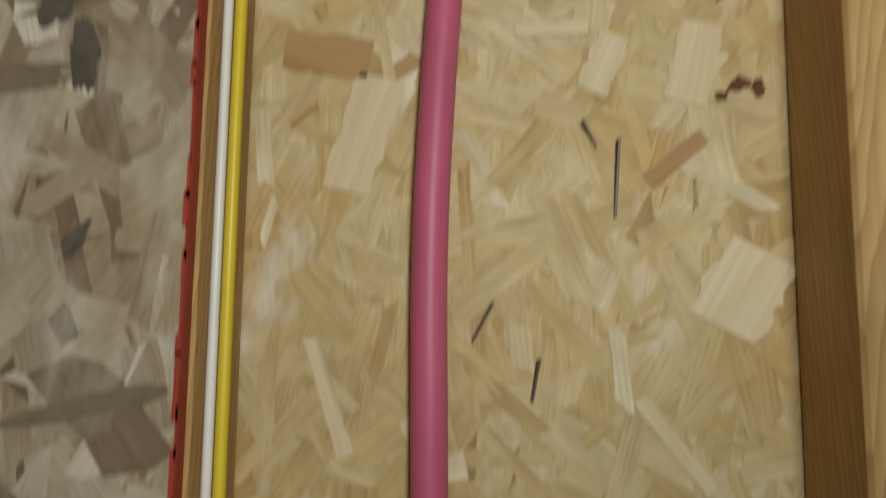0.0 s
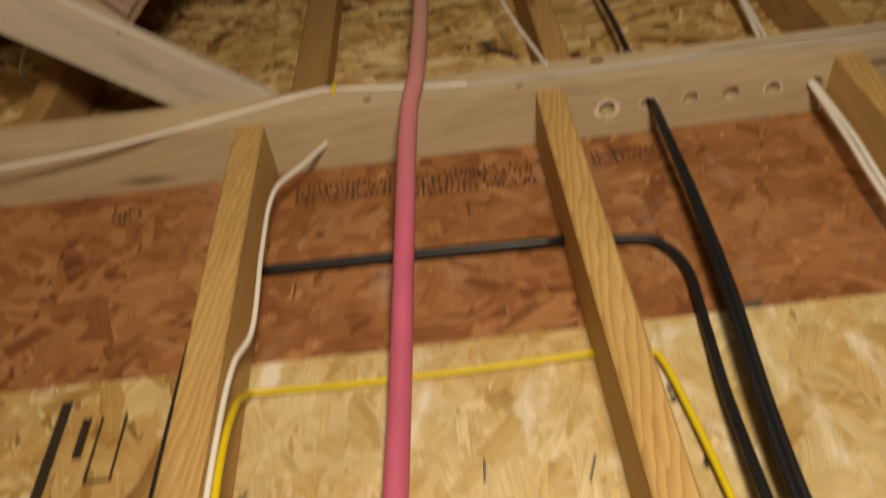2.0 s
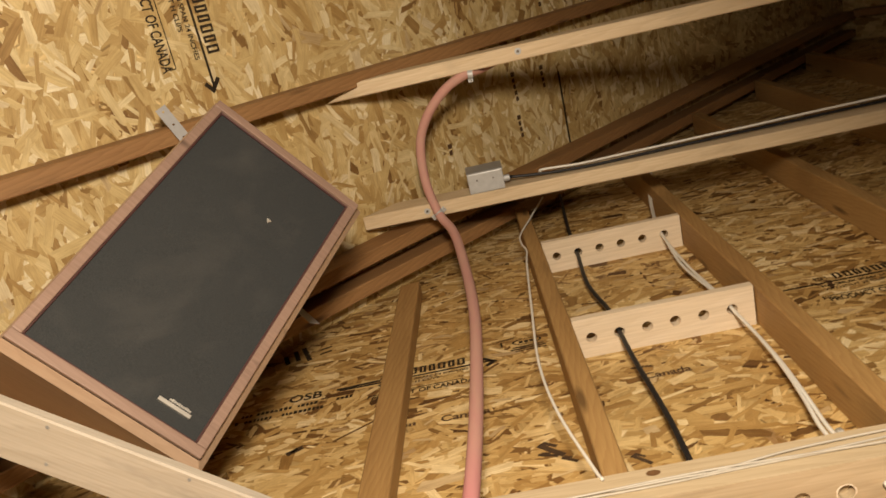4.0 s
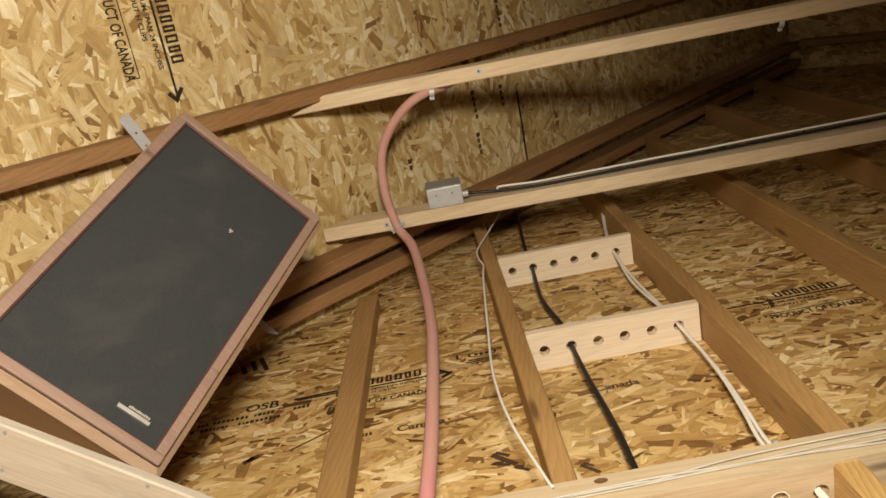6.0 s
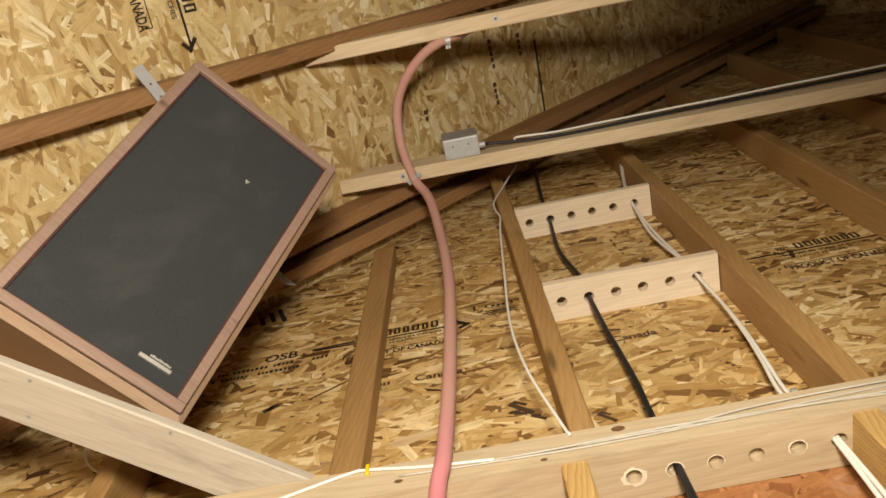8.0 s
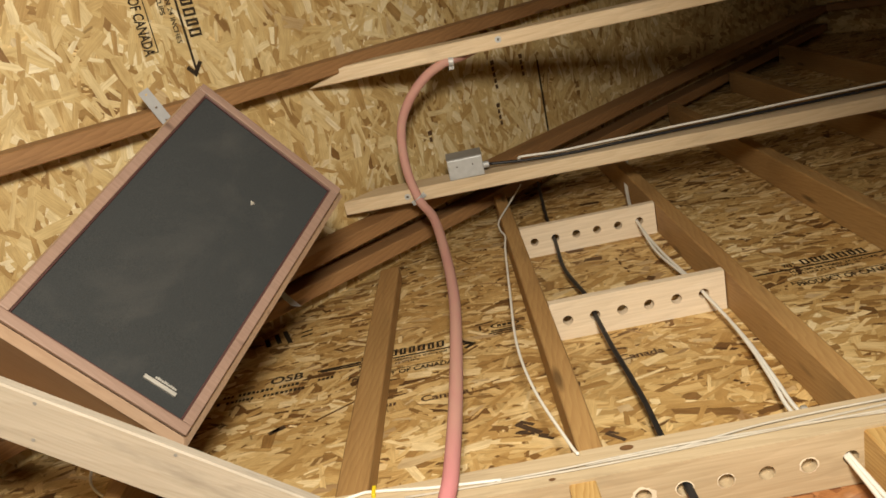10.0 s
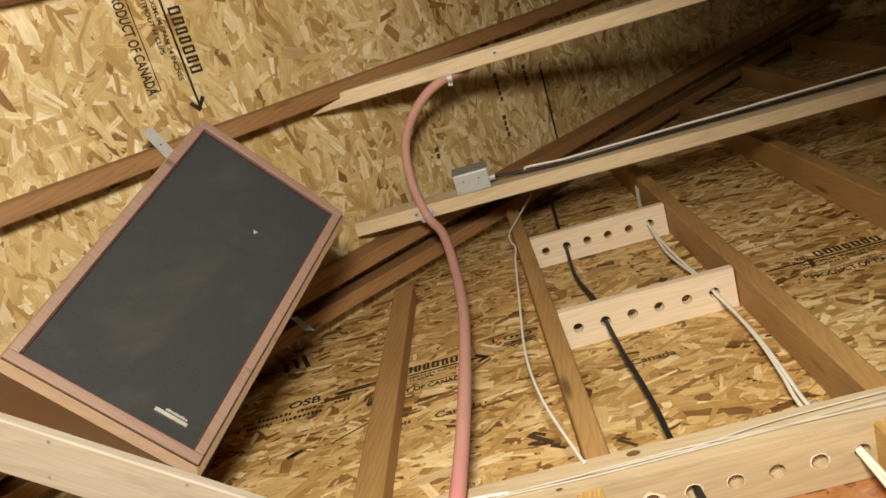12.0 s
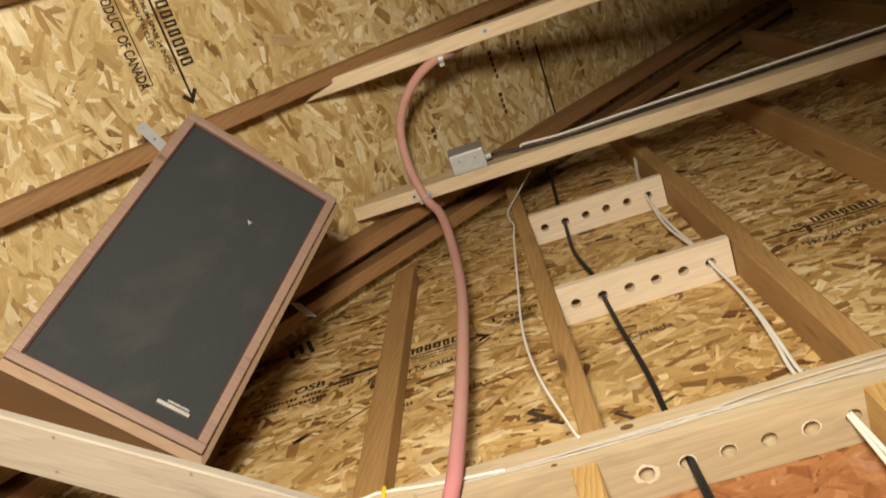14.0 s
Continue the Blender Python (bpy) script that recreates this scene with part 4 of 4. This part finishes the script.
for s in (0.0, 0.010):
    cable("cable", [(0.671 - s, 0.480, 2.36), (0.667 - s, 0.486, 2.45), (0.675 - s * 0.6, 0.487, 2.545), (0.684 - s * 0.3, 0.489, 2.66), (0.685, 0.488, 2.78), (0.678 + s * 0.1, 0.481, 2.88), (0.679, 0.480, 2.95), (0.680 - s * 0.5, 0.488, 3.03), (0.674 - s, 0.492, 3.20), (0.671 + s * 0.2, 0.482, 3.39), (0.684 + s * 0.3, 0.480, 3.52), (0.73 + s * 0.5, 0.478, 3.76), (0.79 + s, 0.47, 4.0)], 0.0034, WHITE_PVC, "white cable pair threaded through the bored boards", "cables")
cable("cable", [(0.410, 0.427, 3.80), (0.350, 0.430, 3.62), (0.309, 0.434, 3.50), (0.305, 0.434, 3.42), (0.312, 0.434, 3.36), (0.302, 0.434, 3.26), (0.284, 0.435, 2.99), (0.270, 0.437, 2.75), (0.279, 0.437, 2.57), (0.308, 0.434, 2.395), (0.315, 0.432, 2.362)], 0.0026, WHITE_PVC, "thin white wire hanging loosely beside a gable stud", "cables")
for k in range(4):
    pts = [(0.06 + 0.13 * k, F - 0.0055, 2.340 - 0.002 * k)]
    x = pts[0][0] + 0.10
    while x < 2.2:
        spread = 0.003 + 0.010 * min(1.0, max(0.0, (x - 0.45) / 0.35))
        pts.append((x, F - 0.0055 - 0.0022 * (k % 2), 2.337 + (k - 1.5) * spread * (0.75 + 0.35 * math.sin(x * 7 + k)) + 0.003 * math.sin(x * 13 + k * 2.1)))
        x += 0.085
    cable("cable", pts, 0.0016, GREY_PVC, "thin dusty wire along the front of the top plate", "cables")
cable("cable", [(-1.1, F - 0.006, 2.20), (-0.7, F - 0.006, 2.24), (-0.33, F - 0.006, 2.280), (-0.16, F - 0.006, 2.322), (-0.02, F - 0.006, 2.364), (0.015, F - 0.006, 2.366), (0.10, F - 0.006, 2.350), (0.2, F - 0.006, 2.338)], 0.0024, WHITE_PVC, "thin white wire stapled to the top plate", "cables")
tagged(part("staple", box(0.010, 0.016, F - 0.0095, F - 0.003, 2.355, 2.377, 0.001), YELLOW_PVC), "small yellow cable staple on the top plate", "staple")
cable("cable", [(-0.62, 0.5, 2.95), (-0.60, 0.505, 2.78), (-0.57, 0.51, 2.66), (-0.47, 0.512, 2.56), (-0.40, 0.512, 2.46)], 0.0026, WHITE_PVC, "thin white wire in the corner behind the brace", "cables")

# ---- junction box and wires on the tie ----
jb = tagged(new("junction_box"), "grey galvanised junction box screwed to a tie", "junction box")
jb.matrix_world = Matrix.Translation((0.198, 0.280, TIE + 0.001))
part("box_body", box(0, 0.096, -0.056, -0.001, 0, 0.085, 0.003, 2), GALV, jb)
part("cover", box(-0.001, 0.097, -0.0585, -0.0565, -0.001, 0.086, 0.0006), GREY, jb, "dull grey cover plate")
for x in (0.025, 0.068):
    e = bmesh.new()
    bmesh.ops.create_cone(e, cap_ends=True, segments=10, radius1=0.0022, radius2=0.0022, depth=0.0012, matrix=Matrix.Translation((x, -0.036, -0.0004)))
    part("knockout", e, STEEL, jb)
e = bmesh.new()
bmesh.ops.create_cone(e, cap_ends=True, segments=14, radius1=0.009, radius2=0.009, depth=0.016, matrix=Matrix.Translation((0.104, -0.022, 0.022)) @ pose(0, 0, 0, 0, 90))
part("connector", e, GALV, jb)
cable("cable", [(0.310, 0.259, TIE + 0.026), (0.42, 0.270, TIE + 0.026), (0.55, 0.276, TIE + 0.030), (0.8, 0.2765, TIE + 0.040), (1.3, 0.2765, TIE + 0.045), (2.4, 0.2765, TIE + 0.05)], 0.0042, BLACK_PVC, "dark cable along the side of a tie", "cables")
cable("cable", [(0.395, 0.272, TIE + 0.055), (0.40, 0.268, TIE + 0.068), (0.45, 0.270, TIE + 0.066), (0.51, 0.272, TIE + 0.060), (0.62, 0.273, TIE + 0.068), (0.72, 0.273, TIE + 0.069), (0.85, 0.274, TIE + 0.078), (0.97, 0.274, TIE + 0.076), (1.1, 0.274, TIE + 0.082), (1.4, 0.274, TIE + 0.085), (2.4, 0.274, TIE + 0.09)], 0.0032, WHITE_PVC, "white cable along the side of a tie", "cables")

# ---- loudspeaker ----
SPK = Matrix(((-0.6168, -0.4269, 0.6613), (-0.7865, 0.3661, -0.4973), (-0.0298, -0.8269, -0.5615)))
SPK = SPK.to_quaternion().to_matrix().to_4x4()
spk = tagged(new("loudspeaker"), "old walnut loudspeaker with dusty dark cloth grille on the brace", "loudspeaker")
spk.matrix_world = Matrix.Translation((-0.0139, 0.1142, 2.9260)) @ SPK
SW, SH, SD = 0.328, 0.582, 0.24
OUT, LESS, BACK = 0.0135, 0.005, -0.022   # how far the sloping band stands out on its worn and its close sides, and how far back it runs
part("cabinet", box(-OUT + 0.001, SW + LESS - 0.001, -LESS + 0.001, SH + OUT - 0.001, -SD, BACK - 0.0005, 0.002, 2), WALNUT, spk)
part("groove", box(0.001, SW - 0.001, 0.001, SH - 0.001, BACK, -0.0075), MAROON, spk, "dark groove behind the front rim")
rim = [(0, 0), (SW, 0), (SW, SH), (0, SH)]
wide = [(-OUT, -LESS), (SW + LESS, -LESS), (SW + LESS, SH + OUT), (-OUT, SH + OUT)]
for k in range(4):
    j = (k + 1) % 4
    bm = bmesh.new()
    p, q = [bm.verts.new((*rim[i], -0.0068)) for i in (k, j)], [bm.verts.new((*wide[i], BACK + 0.004)) for i in (k, j)]
    r, t = [bm.verts.new((*wide[i], BACK)) for i in (k, j)], [bm.verts.new((*rim[i], BACK)) for i in (k, j)]
    for f in ((p[0], p[1], q[1], q[0]), (q[0], q[1], r[1], r[0]), (r[0], r[1], t[1], t[0]), (t[0], t[1], p[1], p[0]), (p[0], q[0], r[0], t[0]), (p[1], t[1], r[1], q[1])):
        bm.faces.new(f)
    part("edge_band", bm, EDGE_BAND, spk, "pale tan sloping band round the front edge")
T = 0.0168
for x0, x1, y0, y1 in ((0, SW, 0, T), (0, SW, SH - T, SH), (0, T, T, SH - T), (SW - T, SW, T, SH - T)):
    part("front_edge", box(x0, x1, y0, y1, -0.0055, 0.004, 0.0022, 3), WALNUT_PALE, spk, "worn mauve brown walnut rim")
L = 0.003
for x0, x1, y0, y1 in ((T, SW - T, T, T + L), (T, SW - T, SH - T - L, SH - T), (T, T + L, T + L, SH - T - L), (SW - T - L, SW - T, T + L, SH - T - L)):
    part("inner_lip", box(x0, x1, y0, y1, -0.0054, -0.0005, 0.001), MAROON, spk, "dark maroon inner trim")
T += L - 0.0045
bm = bmesh.new()
gn, gm = 24, 44
grid = [[bm.verts.new((T + 0.004 + (SW - 2 * T - 0.008) * i / gn, T + 0.004 + (SH - 2 * T - 0.008) * j / gm, -0.006 + 0.0012 * noise.noise(Vector((i * 0.35, j * 0.35, 0))))) for j in range(gm + 1)] for i in range(gn + 1)]
for i in range(gn):
    for j in range(gm):
        bm.faces.new((grid[i][j], grid[i + 1][j], grid[i + 1][j + 1], grid[i][j + 1]))
part("grille_cloth", bm, CLOTH, spk, "dusty dark grey cloth", smooth=True)
part("badge", box(0.046, 0.103, SH - 0.0500, SH - 0.0435, -0.006, -0.0005, 0.0006), BADGE, spk, "small silver badge")
for k in range(10):
    part("badge_mark", box(0.050 + 0.0038 * k, 0.0530 + 0.0038 * k, SH - 0.0555 - 0.0006 * (k % 3), SH - 0.0522, -0.006, -0.0022), BADGE, spk)
e = bmesh.new()
bmesh.ops.create_cone(e, cap_ends=True, segments=3, radius1=0.006, radius2=0.003, depth=0.002, matrix=Matrix.Translation((0.124, 0.152, -0.004)))
part("tear", e, BADGE, spk, "pale tear in the cloth")


def strap(p0, p1, face):
    s = tagged(new("metal_strap"), "grey perforated steel strap holding the loudspeaker", "metal strap", "speaker straps")
    length = (Vector(p1) - Vector(p0)).length
    s.matrix_world = along(p0, p1, face)
    part("band", board_with_holes(length, 0.024, 0.0016, [length * f for f in (0.12, 0.5, 0.88)], 0.0024), STRAP, s)


strap((-0.398, -0.142, 3.061), (-0.375, -0.062, 3.088), (0.35, -0.06, -0.93))
strap((-0.262, 0.372, 3.13), (-0.208, 0.383, 3.04), (0.6, -0.7, -0.2))

# ---- blue electrical box on the lower stud ----
eb = tagged(new("outlet_box"), "light blue plastic outlet box beside a stud", "outlet box")
eb.matrix_world = Matrix.Translation((0.314, 0.4275, 1.262))
part("flange", box(0, 0.10, 0, 0.006, 0, 0.122, 0.003, 3), BLUE, eb)
part("box_body", box(0.016, 0.09, 0.006, 0.07, 0.008, 0.114, 0.003), BLUE, eb)
e = bmesh.new()
bmesh.ops.create_cone(e, cap_ends=True, segments=12, radius1=0.004, radius2=0.004, depth=0.0016, matrix=Matrix.Translation((0.03, -0.0006, 0.09)) @ pose(0, 0, 0, 90))
part("screw", e, GALV, eb)

# ---- nails and stains on the lower sheathing ----
rnd = random.Random(11)
for x, z, ln, a in ((0.16, 1.785, 0.022, 84), (0.258, 1.774, 0.026, 68), (0.150, 1.73, 0.026, 118), (0.172, 1.285, 0.055, 87), (0.098, 1.545, 0.020, 122), (0.125, 1.535, 0.018, 95), (0.275, 1.60, 0.024, 60), (0.245, 1.44, 0.022, 40), (0.075, 1.20, 0.03, 62), (0.115, 1.16, 0.03, 80), (0.16, 1.335, 0.02, 120)):
    nail = tagged(part("nail_tip", tube([(0, 0, 0), (ln / 2, 0, 0.003), (ln, 0, 0.006)], 0.0011, 6, 2), STEEL), "dark nail point bent through the sheathing", "nail", "nails")
    nail.matrix_world = wall_at(x, W - 0.001, z) @ pose(0, 0, 0, 0, 0, a)


def slip(parent, x, y, ln, w, angle, material, z=0.0019, name="loose_strand"):
    """One ragged strand that stands out from its sheet."""
    bm = bmesh.new()
    k = 9
    lower = [((i / k - 0.5) * ln, -w / 2 + rnd.uniform(-0.06, 0.06) * w) for i in range(k + 1)]
    upper = [((i / k - 0.5) * ln + rnd.uniform(-0.03, 0.03) * ln, w / 2 + rnd.uniform(-0.06, 0.06) * w) for i in range(k, -1, -1)]
    bm.faces.new([bm.verts.new((px, py, 0)) for px, py in lower + upper])
    return part(name, bm, material, parent, m=Matrix.Translation((x, y, z)) @ pose(0, 0, 0, 0, 0, angle))


for x, z, ln, w, a, mat in ((-0.009, 1.684, 0.082, 0.050, 24, STRAND), (0.143, 1.612, 0.090, 0.016, -17, STRAND_WHITE), (0.158, 1.677, 0.046, 0.018, 6, STRAND_WHITE), (0.235, 1.696, 0.105, 0.006, -4, STRAND), (0.191, 1.631, 0.032, 0.014, -22, STRAND_WHITE),
                            (-0.064, 1.631, 0.046, 0.020, 34, STRAND), (-0.030, 1.580, 0.080, 0.014, 20, STRAND), (-0.030, 1.403, 0.062, 0.030, -8, STRAND_DARK), (0.256, 1.238, 0.060, 0.050, 60, STRAND), (0.214, 1.326, 0.050, 0.012, 40, STRAND_DARK),
                            (-0.022, 1.162, 0.085, 0.012, -72, STRAND), (0.209, 1.134, 0.075, 0.010, -52, STRAND), (0.13, 1.42, 0.05, 0.010, 4, STRAND), (0.16, 1.545, 0.075, 0.004, 12, STRAND_DARK), (0.185, 1.552, 0.040, 0.003, -24, STRAND_DARK), (0.170, 1.530, 0.034, 0.003, -52, STRAND_DARK), (0.155, 1.520, 0.036, 0.003, 88, STRAND_DARK), (-0.002, 1.345, 0.085, 0.034, 74, STRAND), (0.165, 1.395, 0.046, 0.022, 68, STRAND), (0.228, 1.395, 0.060, 0.030, 78, STRAND), (-0.045, 1.358, 0.024, 0.004, 38, STRAND_DARK), (0.250, 1.565, 0.030, 0.008, 60, STRAND_DARK), (0.105, 1.500, 0.028, 0.010, 0, STRAND), (0.112, 1.475, 0.034, 0.008, 6, STRAND), (0.135, 1.565, 0.03, 0.003, 55, STRAND_DARK)):
    lx, lz = on_wall(wall_low, x, z - (0.019 if z > 1.55 else 0))
    slip(wall_low, lx, lz, ln, w, a, mat)
for x, z, s in ((-0.072, 1.785, 0.014), (-0.070, 1.765, 0.013), (-0.062, 1.755, 0.014), (-0.062, 1.728, 0.014), (-0.058, 1.735, 0.012), (-0.050, 1.722, 0.012), (-0.072, 1.715, 0.012), (-0.066, 1.745, 0.012), (-0.072, 1.58, 0.010), (-0.070, 1.54, 0.009), (0.345, 1.90, 0.012), (0.35, 1.82, 0.010), (0.362, 1.86, 0.010), (0.37, 1.78, 0.008)):
    lx, lz = on_wall(wall_low, x, z)
    for k in range(10):
        slip(wall_low, lx + rnd.uniform(-s, s) * 0.6, lz + rnd.uniform(-s, s), s * rnd.uniform(0.3, 0.9), s * rnd.uniform(0.1, 0.35), rnd.uniform(50, 130), SMUDGE, 0.0021, "smudge")


def blot(parent, x, y, rx, ry, angle, material, z, name="stain"):
    """A ragged stain."""
    bm = bmesh.new()
    k = 40
    vs = []
    for i in range(k):
        a = 2 * math.pi * i / k
        r = 1.0 + 0.55 * noise.noise(Vector((math.cos(a) * 1.3 + x * 90, math.sin(a) * 1.3 + y * 90, 1.7))) + 0.25 * noise.noise(Vector((math.cos(a) * 5, math.sin(a) * 5, x * 50)))
        vs.append(bm.verts.new((math.cos(a) * rx * r, math.sin(a) * ry * r, 0)))
    bm.faces.new(vs)
    return part(name, bm, material, parent, m=Matrix.Translation((x, y, z)) @ pose(0, 0, 0, 0, 0, angle))


for i, (x, z, rx, ry, a) in enumerate(((-0.165, 1.487, 0.026, 0.010, 55), (-0.178, 1.455, 0.024, 0.015, 62), (-0.172, 1.425, 0.030, 0.013, 105), (-0.168, 1.402, 0.018, 0.012, 60), (-0.153, 1.362, 0.021, 0.008, 95), (-0.104, 1.508, 0.006, 0.004, 30), (-0.126, 1.421, 0.006, 0.005, 20), (-0.15, 1.255, 0.012, 0.005, 60))):
    blot(panel, x - XL - 0.05, z - 0.1, rx, ry, a, SMUDGE, 0.01315 + 0.00008 * i)
for i, (x, z, rx, ry, a) in enumerate(((-0.192, 1.352, 0.040, 0.009, 2), (-0.145, 1.402, 0.05, 0.004, 14), (-0.14, 1.16, 0.05, 0.006, 12))):
    blot(panel, x - XL - 0.05, z - 0.1, rx, ry, a, STRAND_DIRTY, 0.0129 + 0.00008 * i)
for i, (x, z, rx, ry, a) in enumerate(((0.004, 1.506, 0.016, 0.0045, 18), (0.014, 1.495, 0.005, 0.011, 0), (-0.014, 1.492, 0.006, 0.009, 10), (0.020, 1.478, 0.005, 0.012, 10), (-0.012, 1.480, 0.004, 0.006, 0), (0.258, 1.379, 0.007, 0.005, 0), (0.272, 1.376, 0.005, 0.007, 0), (0.246, 1.371, 0.004, 0.004, 0))):
    lx, lz = on_wall(wall_low, x, z)
    blot(wall_low, lx, lz, rx, ry, a, RUST, 0.0021 + 0.00006 * i)
# not a stain: flat dark patch painted as the shade in a ragged notch
lx, lz = on_wall(wall_band, 0.475, 1.966)
blot(wall_band, lx, lz, 0.016, 0.005, 8, SMUDGE, 0.0012)
